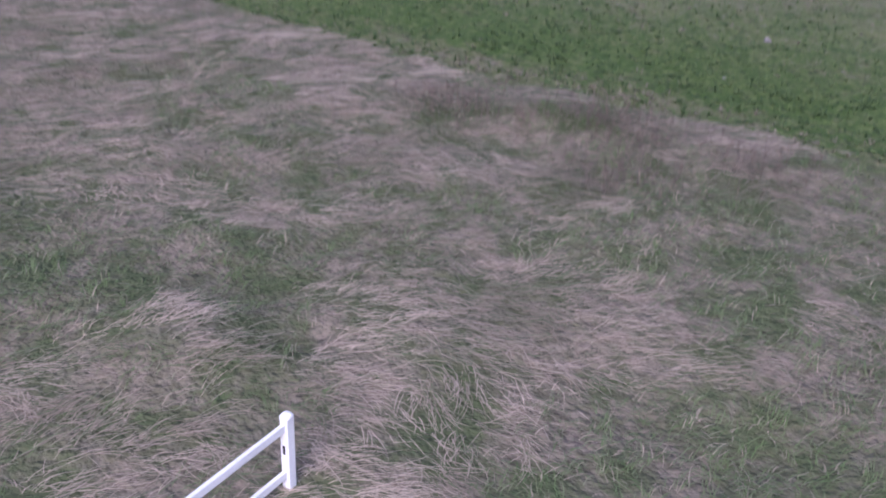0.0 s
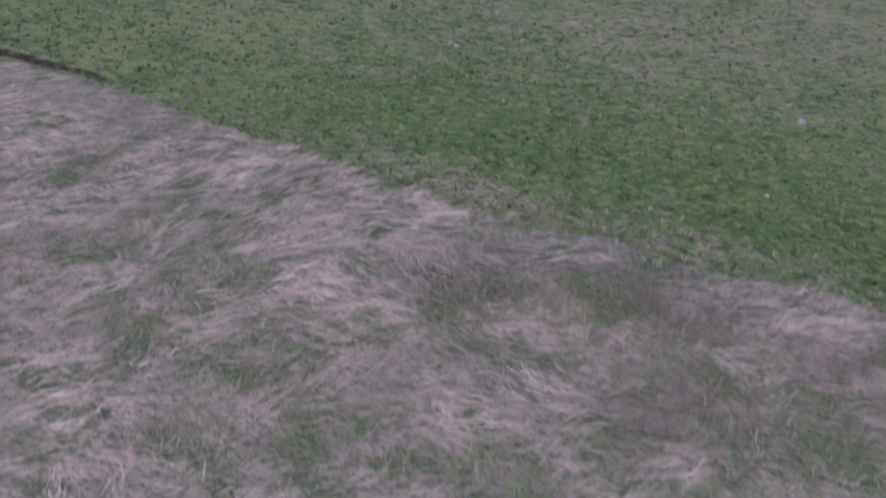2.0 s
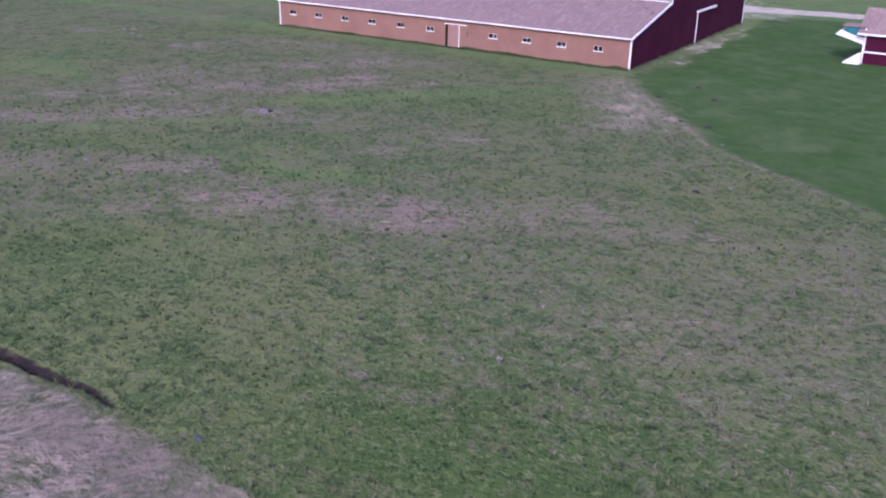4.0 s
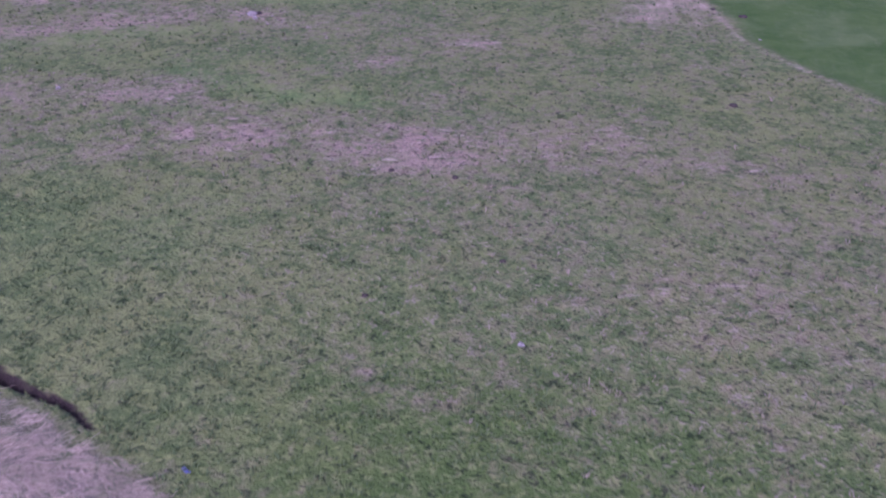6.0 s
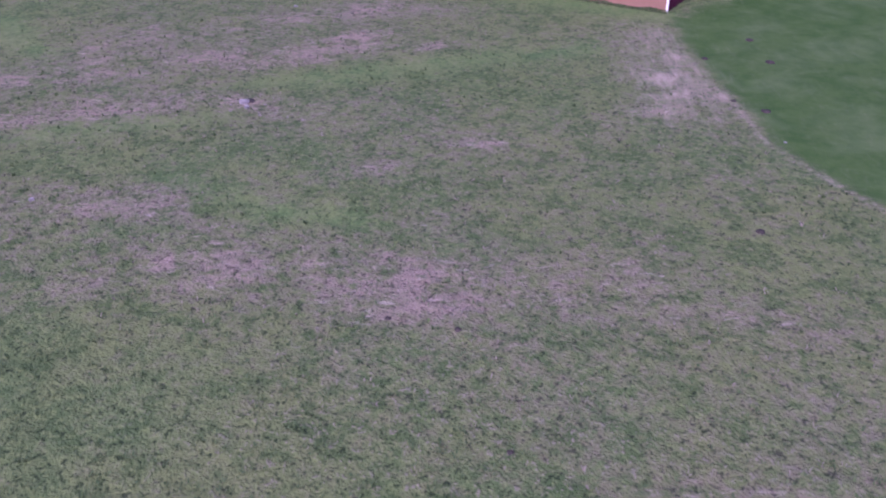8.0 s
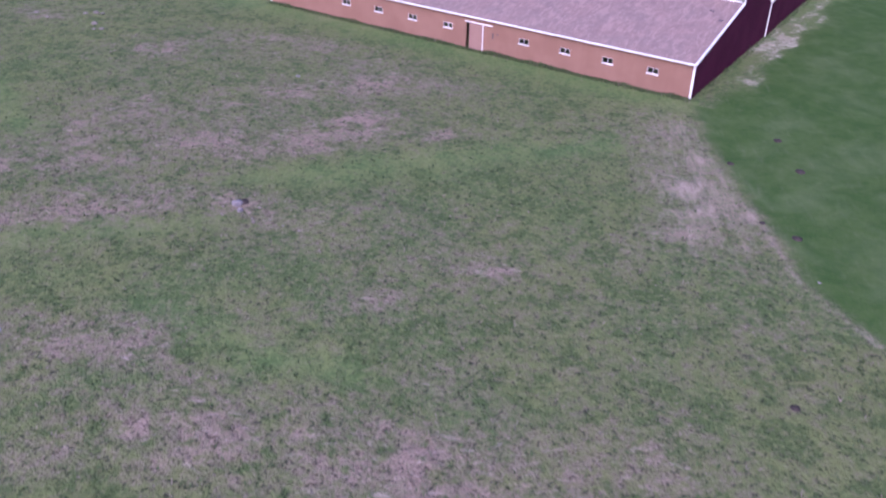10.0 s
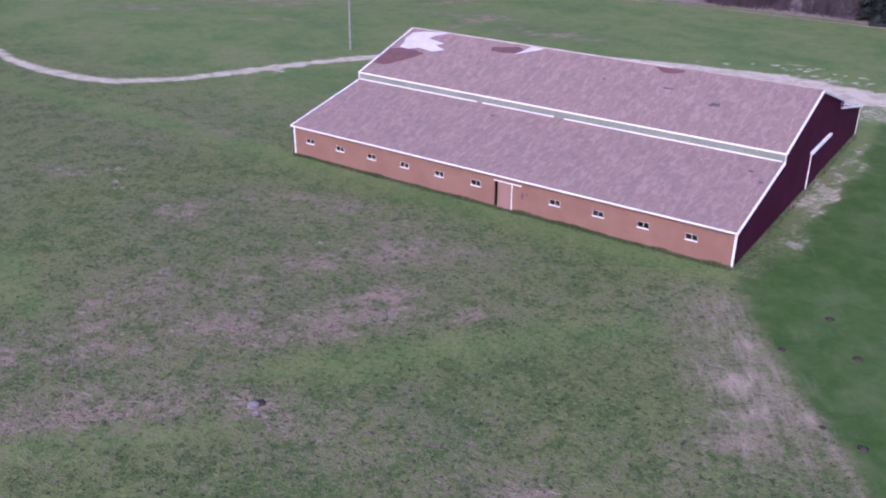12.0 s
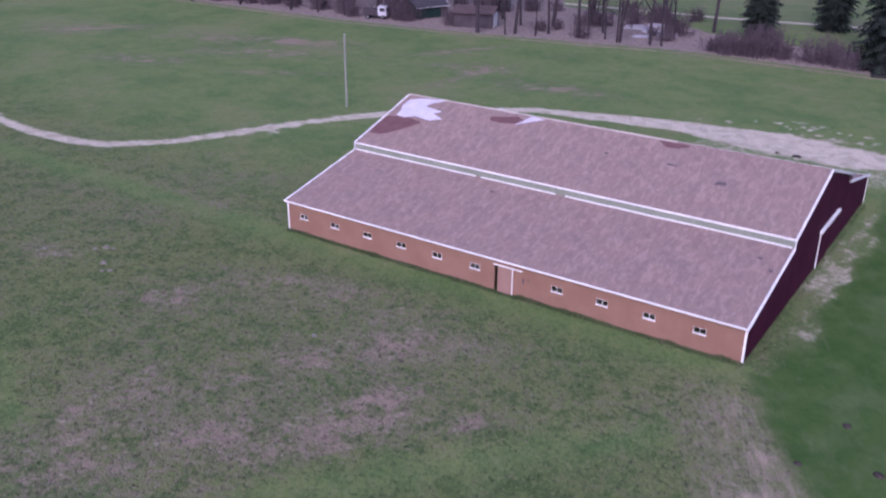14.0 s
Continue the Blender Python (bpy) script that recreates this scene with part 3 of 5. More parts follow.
def plan(x, y):
    """What covers the ground at each place: dead grass, lawn, gravel; rough sward, leaf litter, bare dark soil."""
    wob = (vnoise(x, y, 1.1, 3, 2) - 0.5) * 1.2
    edge = line_y(x, ROUGH_EDGE)
    rough = soft(edge - y + wob * 0.8, -0.45, 0.45)
    margin = np.exp(-((y - edge - 1.0) / 1.6) ** 2) * soft(x, 9, 19)
    lawn = soft(x - lawn_x(y) + wob * 0.8, -0.9, 0.9) * (y < 46) * soft(y + 52, 0, 8)
    lawn = np.where(y > -0.8, (x > 0.0) * soft(x, 1.0, 2.5) * soft(48 - y, 0, 4), lawn)
    dry = 0.335 + 0.05 * soft(-30 - y, 0, 8) - 0.11 * soft(-45 - y, 0, 7) + (vnoise(x, y, 9, 11) - 0.5) * 0.26 + (vnoise(x, y, 2.4, 12) - 0.5) * 0.26
    dry = dry - 0.22 * soft(y, -4, 20) - 0.10 * soft(-56 - y, 0, 5)
    for cx, cy, rx, ry, turn, amount in STRETCHES:
        dry = dry + amount * blob(x, y, cx, cy, rx, ry, turn)
    dry = dry - 0.28 * fresh_grass(x, y) * (y < 0)
    broken = 0.20 + 0.7 * soft(vnoise(x, y, 1.5, 21, 2), 0.36, 0.62) + 0.5 * soft(vnoise(x, y, 0.6, 23, 2), 0.40, 0.65)
    for line, amount in DRIFTS + LESSER_DRIFTS:
        dry = dry + amount * soft(-near_line(x, y, line) + wob * 1.8, -2.0, 1.2) * (0.52 + 0.22 * broken)
    for patches, amount in ((MEADOW_PATCHES, 0.31), (NEAR_PATCHES, 0.16), (WEST_PATCHES, 0.22), (FAR_PATCHES, 0.60)):
        for cx, cy, rx, ry, turn in patches:
            dry = dry + amount * blob(x, y, cx, cy, rx * 2.0, ry * 2.1, turn) * broken
    # a wedge of bleached growth at the corner of the lawn, and a pale strip on along its edge
    left = (x + 1.7) * 0.917 + (y + 5.5) * 0.399
    foot = (y + 20.9) * 0.807 - (x - 6.8) * 0.590
    wedge = soft(np.minimum(np.minimum(left, foot * 0.6), lawn_x(y) - x + 0.5) + wob * 2.2 + (vnoise(x, y, 3.2, 33, 2) - 0.5) * 2.0, -2.6, 2.2) * soft(-2.0 - y, 0, 3)
    pale = soft(0.75 - np.abs(lawn_x(y) - x - 0.55) + wob * 0.9, 0, 0.9) * soft(-13 - y, 0, 3) * soft(y + 30, 0, 7)
    hearts = sum(blob(x, y, *h) for h in PALE_HEARTS)
    dry = dry + 0.16 * wedge + 0.22 * hearts + 0.30 * pale * (0.3 + 0.7 * broken) + 0.42 * margin
    bleached = np.maximum(wedge * (0.22 + 0.36 * np.clip(hearts, 0, 1.2) + 0.14 * soft(x + 0.35 * y, -5, 3)), 0.55 * pale * (0.4 + 0.5 * broken)) * (1 - 0.8 * lawn)
    strip = soft(4.4 - np.abs(x - 1.75) * 2.2 + wob * 2.0 + (vnoise(x, y, 3.5, 27, 3) - 0.5) * 7.0, 0.0, 3.5) * soft(y, 2, 9) * soft(38 - y, 0, 5)
    lawn = lawn * (1 - 0.8 * strip)
    frayed = (vnoise(x, y, 4.5, 28, 4) - 0.5) * 1.3
    reach = -near_line(x, y, LANE_WEST)
    gravel = (0.74 + 0.16 * soft(x, -50, -30)) * soft(reach - 0.05 + wob * 0.2 + frayed * (0.35 + 2.6 * soft(x, -24, -12) * soft(y - 50, 0, 4)), -0.6, 0.4)
    gravel = np.maximum(gravel, soft(-near_line(x, y, LANE_NORTH), -0.5, 0.5))
    gravel = np.maximum(gravel, 0.50 * strip * (0.3 + 0.6 * broken))
    gravel = np.maximum(gravel, np.maximum(0.9 * blob(x, y, -11, 59, 13, 4.0, 6) * soft(vnoise(x, y, 0.9, 29, 2) + 0.9 * (vnoise(x, y, 4.0, 37, 2) - 0.5), 0.46, 0.74), 0.42 * soft(x + 21.5 + wob * 1.5, -0.6, 1.2) * soft(y - 40 + wob, 0, 3) * soft(52 - y, -1, 1) * soft(7 - x, 0, 4)))
    gravel = np.maximum(gravel, 0.62 * blob(x, y, -63.4, 21.2, 3.2, 0.55, 66))
    wood = line_y(x, WOOD_EDGE)
    litter = soft(y - wood + wob, 0.2, 2.0) * soft(line_y(x, ((-160, 190), (-100, 170), (-80, 127), (-56, 123), (-40, 113), (-23, 111), (40, 120))) - y, -5, 5)
    verge = np.exp(-((y - wood + 0.7) / 0.9) ** 2)
    dry = dry + 0.7 * verge + 0.25 * soft(y - 110, 0, 20) + 0.2 * strip
    gravel = np.maximum(gravel, 0.40 * verge * np.clip(broken, 0, 1))
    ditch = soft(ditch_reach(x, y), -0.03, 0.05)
    return np.clip(dry, 0, 1), lawn, gravel, rough, litter, ditch, bleached


# swells and hollows of the rough sward: (x, y, radius, height)
MATS = ((27.0, -79.4, 1.3, 0.28), (28.2, -78.4, 0.5, -0.22), (26.8, -77.9, 0.7, -0.12), (30.2, -78.2, 1.5, 0.14), (21.7, -68.1, 2.0, 0.18), (26.2, -70.8, 1.4, 0.14), (26.8, -66.3, 1.6, 0.25), (30.0, -65.6, 1.5, 0.15), (34.2, -76.6, 1.3, -0.14), (11.2, -66.5, 0.7, -0.10), (31.0, -80.0, 1.0, 0.12), (32.6, -74.6, 1.0, 0.15))


def height(x, y, rough, ditch, gravel):
    flat = np.clip((np.hypot(x, y + 70) - 900) / 900, 0, 1)
    z = (vnoise(x, y, 3.5, 41, 3) - 0.5) * 0.10 + (vnoise(x, y, 0.7, 42, 2) - 0.5) * 0.05
    z = z + (vnoise(x, y, 0.6, 44, 2) - 0.5) * 0.10 * (1 - rough) * soft(-30 - y, 0, 10) * soft(y + 90, 0, 4)
    mats = sum(h * blob(x, y, cx, cy, 1.3 * r, r, 30) for cx, cy, r, h in MATS)
    z = z + rough * ((vnoise(x, y, 2.2, 43, 3) - 0.35) * 0.38 + mats) * soft(-62.6 - y, 0, 1.5) - soft(ditch_reach(x, y), 0.02, 0.25) * 0.5 - gravel * 0.04
    calm = soft(np.maximum(np.maximum(-42.5 - x, x - 1.5), np.maximum(-1.5 - y, y - 39)), -0.5, 2.0)
    return z * (0.12 + 0.88 * calm) * (1 - flat)


def ticks(*runs):
    out = []
    for a, b, step in runs:
        out.append(np.arange(a, b, step))
    return np.unique(np.concatenate(out))


# ---- ground: one sheet to the horizon ----
gx = ticks((-4000, -600, 340), (-600, -160, 22), (-160, -60, 1.4), (-60, -20, 0.6), (-20, -8, 0.34), (-8, 36, 0.2), (36, 44, 0.3), (44, 120, 3), (120, 600, 24), (600, 4001, 340))
gy = ticks((-4000, -600, 340), (-600, -130, 20), (-130, -92, 2), (-92, -63.2, 0.3), (-63.2, -61.2, 0.1), (-61.2, -40, 0.2), (-40, 6, 0.4), (6, 140, 0.85), (140, 300, 6), (300, 900, 40), (900, 4001, 310))
GX, GY = np.meshgrid(gx, gy)
px, py = GX.ravel(), GY.ravel()
dry, lawn, gravel, rough, litter, ditch, bleached = plan(px, py)
pz = height(px, py, rough, ditch, gravel)
nx, ny = len(gx), len(gy)
ii, jj = np.meshgrid(np.arange(nx - 1), np.arange(ny - 1))
q = (jj * nx + ii).ravel()
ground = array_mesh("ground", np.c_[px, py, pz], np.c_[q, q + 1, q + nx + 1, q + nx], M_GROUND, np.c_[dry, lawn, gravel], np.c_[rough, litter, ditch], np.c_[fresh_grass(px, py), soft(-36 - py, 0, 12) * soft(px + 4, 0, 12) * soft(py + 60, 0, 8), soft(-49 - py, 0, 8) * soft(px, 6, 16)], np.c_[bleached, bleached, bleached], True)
tagged(ground, "patchy green meadow with straw-coloured dead grass and gravel tracks", "ground", kind="structure")


# ---- grass ----
rng = np.random.default_rng(7)


def ground_z(x, y):
    d, l, g, r, t, k, pale = plan(x, y)
    return height(x, y, r, k, g), d, l, g, r, t, k


def blades(name, x, y, z, heading, length, width, rise, dead, tone, material, label):
    """Bent grass blades: three cross sections and a tip, each lying over towards its heading."""
    n = len(x)
    ch, sh = np.cos(heading), np.sin(heading)
    side = np.c_[-sh, ch, np.zeros(n)] * width[:, None] / 2
    pts = []
    for k, (along, up, wide) in enumerate(((0.0, 0.0, 1.0), (0.30, 0.75, 1.0), (0.68, 1.0, 0.75), (1.0, 0.80, 0.12))):
        bend = heading + (k - 1) * 0.12 * np.sin(x * 7 + y * 5)
        c = np.c_[x + np.cos(bend) * along * length, y + np.sin(bend) * along * length, z + up * rise]
        pts += [c - side * wide, c + side * wide]
    v = np.stack(pts, 1).reshape(-1, 3)
    b = (np.arange(n) * 8)[:, None]
    f = np.concatenate([b + np.array([[2 * k, 2 * k + 1, 2 * k + 3, 2 * k + 2]]) for k in range(3)])
    cov = np.repeat(np.c_[dead, tone, dead], 8, axis=0)
    ob = array_mesh(name, v, f, material, cov)
    return tagged(ob, label, "grass", kind="stuff")


# stands of last year's weeds in the rough sward: (x, y, radius)
WEEDY = ((25.4, -67.0, 1.6), (27.4, -66.4, 1.5), (29.3, -65.9, 1.4), (29.9, -69.2, 1.3), (24.2, -67.9, 1.0), (32.4, -66.4, 1.6))
# where the rough sward is greener or more bleached: (x, y, radius)
GREEN_SPOTS = ((26.8, -78.0, 0.8), (28.3, -78.9, 0.5), (28.6, -77.6, 0.5), (27.4, -72.2, 1.0), (23.2, -79.8, 1.4), (24.2, -78.0, 1.5), (34.3, -72.6, 1.1), (31.9, -71.3, 1.0), (30.6, -72.7, 0.8), (34.2, -76.8, 1.2), (35.5, -77.2, 1.2), (24.4, -68.1, 0.9), (26.0, -67.6, 1.0), (31.2, -68.8, 0.9), (26.7, -75.1, 0.9), (28.6, -75.1, 0.8), (26.6, -80.6, 0.35), (24.2, -80.9, 0.7), (19.3, -69.7, 0.9), (15.3, -68.6, 0.6), (24.1, -67.4, 0.4), (18.2, -66.5, 0.4), (27.5, -64.1, 0.5), (33, -69.5, 1.0), (22.5, -74, 0.7))
STRAW_SPOTS = ((27.6, -79.5, 0.7), (26.4, -79.3, 0.8), (21.7, -68.1, 2.1), (29.9, -78.2, 1.3), (31.2, -77.6, 1.1), (30.9, -80.1, 1.3), (26.3, -70.8, 1.3), (25.6, -74.4, 0.9), (29.0, -76.7, 0.8), (21.6, -76.2, 1.3), (31.3, -64.9, 1.6), (25.6, -80.6, 0.4), (14.6, -64.6, 1.6), (18.3, -65.0, 1.5), (21.7, -65.2, 1.6), (22.1, -69.3, 1.2), (25.4, -65.0, 1.2), (7.6, -66.0, 2.4), (32.4, -75.0, 1.0), (12.5, -70, 1.5), (27.8, -82.0, 1.0), (25.9, -81.9, 0.9), (28.6, -81.0, 0.7), (35.3, -72.2, 0.8))


def flow(x, y):
    """Which way the sward lies over: broad swirls, bending round the swells."""
    out = 0.50 + 0.8 * (vnoise(x, y, 4.5, 51, 2) - 0.5) * 2 + 0.9 * (vnoise(x, y, 1.0, 52, 2) - 0.5) * 2
    for cx, cy, r, h in MATS:
        u = ((x - cx) * 0.85 + (y - cy) * 0.52) / r
        out = out - np.sign(h) * 0.5 * u * blob(x, y, cx, cy, 1.3 * r, 1.3 * r)
    return out


# the rough sward, lodged lock by lock, with a faint trodden line through it
N = 30000
cx = rng.uniform(-14, 43, N)
cy = rng.uniform(-92, -61, N)
z, d, l, g, r, t, k = ground_z(cx, cy)
rim = soft(cy, -92, -85) * soft(cx, -14, 2) * soft(43 - cx, 0, 6)
keep = (r > 0.5) & (k < 0.1) & (rng.random(N) < 0.98 * rim) & ((cx > 8.3) | (cy < -62.85))
cx, cy = cx[keep], cy[keep]
n = len(cx)
trod = np.exp(-(np.maximum(near_line(cx, cy, ((11.9, -62.7, 0.08), (12.0, -63.5, 0.08), (11.6, -65.0, 0.08), (11.4, -67.1, 0.1), (11.6, -67.8, 0.12), (11.8, -68.7, 0.1))), 0) / 0.24) ** 2)
alive = 0.265 + 0.5 * vnoise(cx, cy, 2.6, 71, 3) - 0.13 * soft(23 - cx, 0, 5) + 0.45 * (vnoise(cx, cy, 0.8, 72, 2) - 0.5) + 1.0 * trod
alive = alive + 0.20 * sum(blob(cx, cy, p[0], p[1], p[2], p[2]) for p in GREEN_SPOTS) - 0.32 * sum(blob(cx, cy, p[0], p[1], p[2], p[2]) for p in STRAW_SPOTS)
alive = soft(alive, 0.38, 0.58)
bleach = np.clip(sum(blob(cx, cy, p[0], p[1], p[2], p[2]) for p in STRAW_SPOTS), 0, 1)
brown = np.clip(sum(blob(cx, cy, p[0], p[1], p[2], 0.8 * p[2]) for p in WEEDY), 0, 1)
greens = np.clip(0.10 + alive * 0.70 + rng.normal(0, 0.10, n), 0, 1)
heading = flow(cx, cy) + rng.normal(0, 0.30, n) + 1.2 * rng.normal(0, 1, n) * (alive > 0.6)
tone = np.clip(rng.normal(0.44, 0.10, n) + 1.0 * (vnoise(cx, cy, 2.2, 75, 3) - 0.5) + 0.9 * (vnoise(cx, cy, 0.7, 76, 2) - 0.5) - 0.34 * bleach + 0.30 * brown + 0.24 * alive + 0.4 * trod, 0, 1)
size = rng.uniform(0.7, 1.25, n) * (1 - 0.45 * alive)
lift = rng.uniform(0.015, 0.075, n) * (1 + 0.8 * alive) * (1 - 0.6 * trod)
K = 8
cx, cy, greens, heading, tone, size, lift = (np.repeat(v, K) for v in (cx, cy, greens, heading, tone, size, lift))
n = len(cx)
along, across = rng.normal(0, 0.20, n), rng.normal(0, 0.06, n)
cx, cy = cx + np.cos(heading) * along - np.sin(heading) * across, cy + np.sin(heading) * along + np.cos(heading) * across
z, d, l, g, r, t, k = ground_z(cx, cy)
keep = (r > 0.35) & (k < 0.1)
cx, cy, z, greens, heading, tone, size, lift = (v[keep] for v in (cx, cy, z, greens, heading, tone, size, lift))
n = len(cx)
dead = np.where(rng.random(n) < greens, rng.uniform(0.0, 0.30, n), rng.uniform(0.75, 1.0, n))
tone = np.clip(tone + rng.normal(0, 0.08, n) - 0.28 * (rng.random(n) < 0.05) + 0.35 * (rng.random(n) < 0.05), 0, 1)
blades("rough_grass", cx, cy, z, heading + rng.normal(0, 0.27, n), rng.uniform(0.20, 0.66, n) * size, rng.uniform(0.007, 0.014, n), lift * rng.uniform(0.6, 1.3, n), dead, tone, M_ROUGH, "long dead straw-coloured grass lodged in swirls with green shoots")

# low growth over the meadow: dark tussocks here and there, thinner tufts between them, most where the camera passes
for K, N, spread, dark, label in ((8, 9000, 0.09, True, "small dark green grass tussocks dotted over the meadow"), (6, 13000, 0.06, False, "low meadow grass tufts, green mixed with dead straw")):
    tx = rng.uniform(-50, 36, N)
    ty = -63.5 + 60 * rng.random(N) ** 1.5
    z, d, l, g, r, t, k = ground_z(tx, ty)
    keep = (r < 0.5) & (k < 0.02) & (l < 0.3) & (tx < 36 - (ty + 63) * 0.28)
    keep &= rng.random(N) < soft(-0.5 - ty, -2, 22) * soft(tx + 22 + (ty + 63) * 0.6, -4, 14) * (0.25 + 1.2 * soft(vnoise(tx, ty, 2.6, 91 + dark, 3), 0.38, 0.62))
    if dark:
        keep &= rng.random(N) < (1.15 - 1.45 * d) * (0.45 + 0.55 * soft(tx, 4, 14))
    tx, ty, z, d = tx[keep], ty[keep], z[keep], d[keep]
    dead = (rng.random(len(tx)) < np.clip(d * 0.9 - 0.10, 0, 0.8)) * rng.uniform(0.55, 1.0, len(tx)) * (not dark)
    size = rng.uniform(0.6, 1.25, len(tx))
    tx, ty, z, dead, size = (np.repeat(v, K) for v in (tx, ty, z, dead, size))
    n = len(tx)
    turn, off = rng.uniform(0, 6.283, n), np.abs(rng.normal(0, spread, n)) * size
    tone = rng.random(n) * (0.9 if dark else 1.0)
    blades("grass_tussocks" if dark else "meadow_tufts", tx + off * 1.4 * np.cos(turn), ty + off * np.sin(turn), z - 0.01, turn, rng.uniform(0.06, 0.15, n) * size, rng.uniform(0.022, 0.046, n), rng.uniform(0.06, 0.16, n) * size, dead, tone, M_TUFT, label)

# taller grass left standing along the barn's wall
N = 7000
cx = np.concatenate([rng.uniform(-41.2, 0.1, N), rng.uniform(0.05, 0.5, 900)])
cy = np.concatenate([-0.05 - np.abs(rng.normal(0, 0.22, N)), rng.uniform(0, 36, 900)])
z, d, l, g, r, t, k = ground_z(cx, cy)
n = len(cx)
tall = 0.09 + 0.30 * vnoise(cx, cy, 1.3, 81, 3) ** 2
blades("wall_grass", cx, cy, z, rng.uniform(0, 6.283, n), rng.uniform(0.05, 0.25, n), rng.uniform(0.02, 0.045, n), tall * rng.uniform(0.6, 1.2, n), (rng.random(n) < 0.12) * 0.8, rng.random(n), M_TUFT, "uneven fringe of taller green grass along the barn wall")


def weed_stalks():
    """Last year's upright weeds, standing in the rough grass."""
    bm = bmesh.new()
    rnd = random.Random(5)
    for i in range(420):
        cx, cy, spread = rnd.choice(WEEDY + WEEDY + ((21, -71, 6),))
        x, y = rnd.gauss(cx, spread * 0.7), rnd.gauss(cy, spread * 0.5)
        h = rnd.uniform(0.45, 1.05)
        lx, ly = rnd.gauss(0, 0.13), rnd.gauss(0, 0.13)
        tube(bm, [(x, y, 0), (x + lx * 0.5, y + ly * 0.5, h * 0.55), (x + lx, y + ly, h)], [0.007, 0.006, 0.004], 3)
        for j in range(3):
            a = rnd.uniform(0, 6.28)
            zz = h * rnd.uniform(0.55, 0.9)
            tube(bm, [(x + lx * 0.7, y + ly * 0.7, zz), (x + lx * 0.7 + 0.13 * math.cos(a), y + ly * 0.7 + 0.13 * math.sin(a), zz + 0.12)], [0.005, 0.008], 3)
    return tagged(part("weed_stalks", bm, M_STALK), "brown dead weed stalks standing in the rough grass", "weeds", kind="stuff")


weed_stalks()

# ---- the barn ----
L, EAVE, YL, ZL, ZU, YR, ZR = 41.0, 2.73, 9.67, 5.02, 5.71, 18.54, 8.53
DEEP = 2 * YR
barn = base("barn", 0, 0, 0, 0, "long low barn with tan front, maroon gables and white trim", "barn")
WINDOWS = [-39.1, -35.55, -31.95, -28.4, -24.8, -21.2, -14.0, -10.35, -6.75, -3.1]
WIN_W, WIN_Z0, WIN_Z1 = 0.84, 1.40, 1.80
DOOR_X0, DOOR_X1, DOOR_H = -19.42, -17.85, 2.28


def front_wall(y0, y1, openings, door, x0=-L + 0.06, x1=-0.06, top=EAVE - 0.02):
    """A long wall in one piece whose windows and door are real holes."""
    holes = [(x - WIN_W / 2, x + WIN_W / 2, WIN_Z0, WIN_Z1) for x in openings] + ([(DOOR_X0, DOOR_X1, -0.1, DOOR_H)] if door else [])
    xs = sorted({x0, x1, *(h[0] for h in holes), *(h[1] for h in holes)})
    zs = sorted({-0.1, top, *(h[2] for h in holes), *(h[3] for h in holes)})
    solid = {(i, k) for i in range(len(xs) - 1) for k in range(len(zs) - 1)
             if not any(h[0] < (xs[i] + xs[i + 1]) / 2 < h[1] and h[2] < (zs[k] + zs[k + 1]) / 2 < h[3] for h in holes)}
    bm = bmesh.new()
    vs = {}

    def v(i, k, y):
        if (i, k, y) not in vs:
            vs[i, k, y] = bm.verts.new((xs[i], y, zs[k]))
        return vs[i, k, y]

    for i, k in solid:
        bm.faces.new((v(i, k, y0), v(i + 1, k, y0), v(i + 1, k + 1, y0), v(i, k + 1, y0)))
        bm.faces.new((v(i, k, y1), v(i, k + 1, y1), v(i + 1, k + 1, y1), v(i + 1, k, y1)))
        for (di, dk), (a, c) in {(-1, 0): ((0, 0), (0, 1)), (1, 0): ((1, 0), (1, 1)), (0, -1): ((0, 0), (1, 0)), (0, 1): ((0, 1), (1, 1))}.items():
            if (i + di, k + dk) not in solid:
                bm.faces.new((v(i + a[0], k + a[1], y0), v(i + c[0], k + c[1], y0), v(i + c[0], k + c[1], y1), v(i + a[0], k + a[1], y1)))
    bmesh.ops.recalc_face_normals(bm, faces=bm.faces)
    return bm


part("front_wall", front_wall(0.0, 0.14, WINDOWS, True), M_FRONT, barn, "faded tan siding")
part("back_wall", front_wall(DEEP - 0.14, DEEP, [], False), M_FRONT, barn)
outline = [(0.14, -0.1), (DEEP - 0.14, -0.1), (DEEP - 0.14, EAVE - 0.14), (DEEP - YL, ZL - 0.12), (DEEP - YL, ZU - 0.12), (YR, ZR - 0.12), (YL, ZU - 0.12), (YL, ZL - 0.12), (0.14, EAVE - 0.02)]
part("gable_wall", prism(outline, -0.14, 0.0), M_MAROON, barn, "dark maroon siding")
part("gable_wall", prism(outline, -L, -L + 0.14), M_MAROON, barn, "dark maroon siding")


def roof_slab(name, ya, za, yb, zb, label=""):
    """A sloping roof of shingles, its own axes along the eave and up the slope."""
    run = math.hypot(yb - ya, zb - za)
    tilt = math.degrees(math.atan2(zb - za, yb - ya))
    ob = part(name, one(-L + 0.0, 0, -0.10, 0.0, run, 0.0), M_ROOF, barn, label)
    ob.matrix_local = pose(0, ya, za, tilt)
    return ob


roof_slab("lower_roof", -0.26, EAVE + 0.10, YL, ZL, "faded mauve-grey shingles")
roof_slab("upper_roof", YL - 0.03, ZU - 0.01, YR, ZR, "faded mauve-grey shingles with stripped patches")


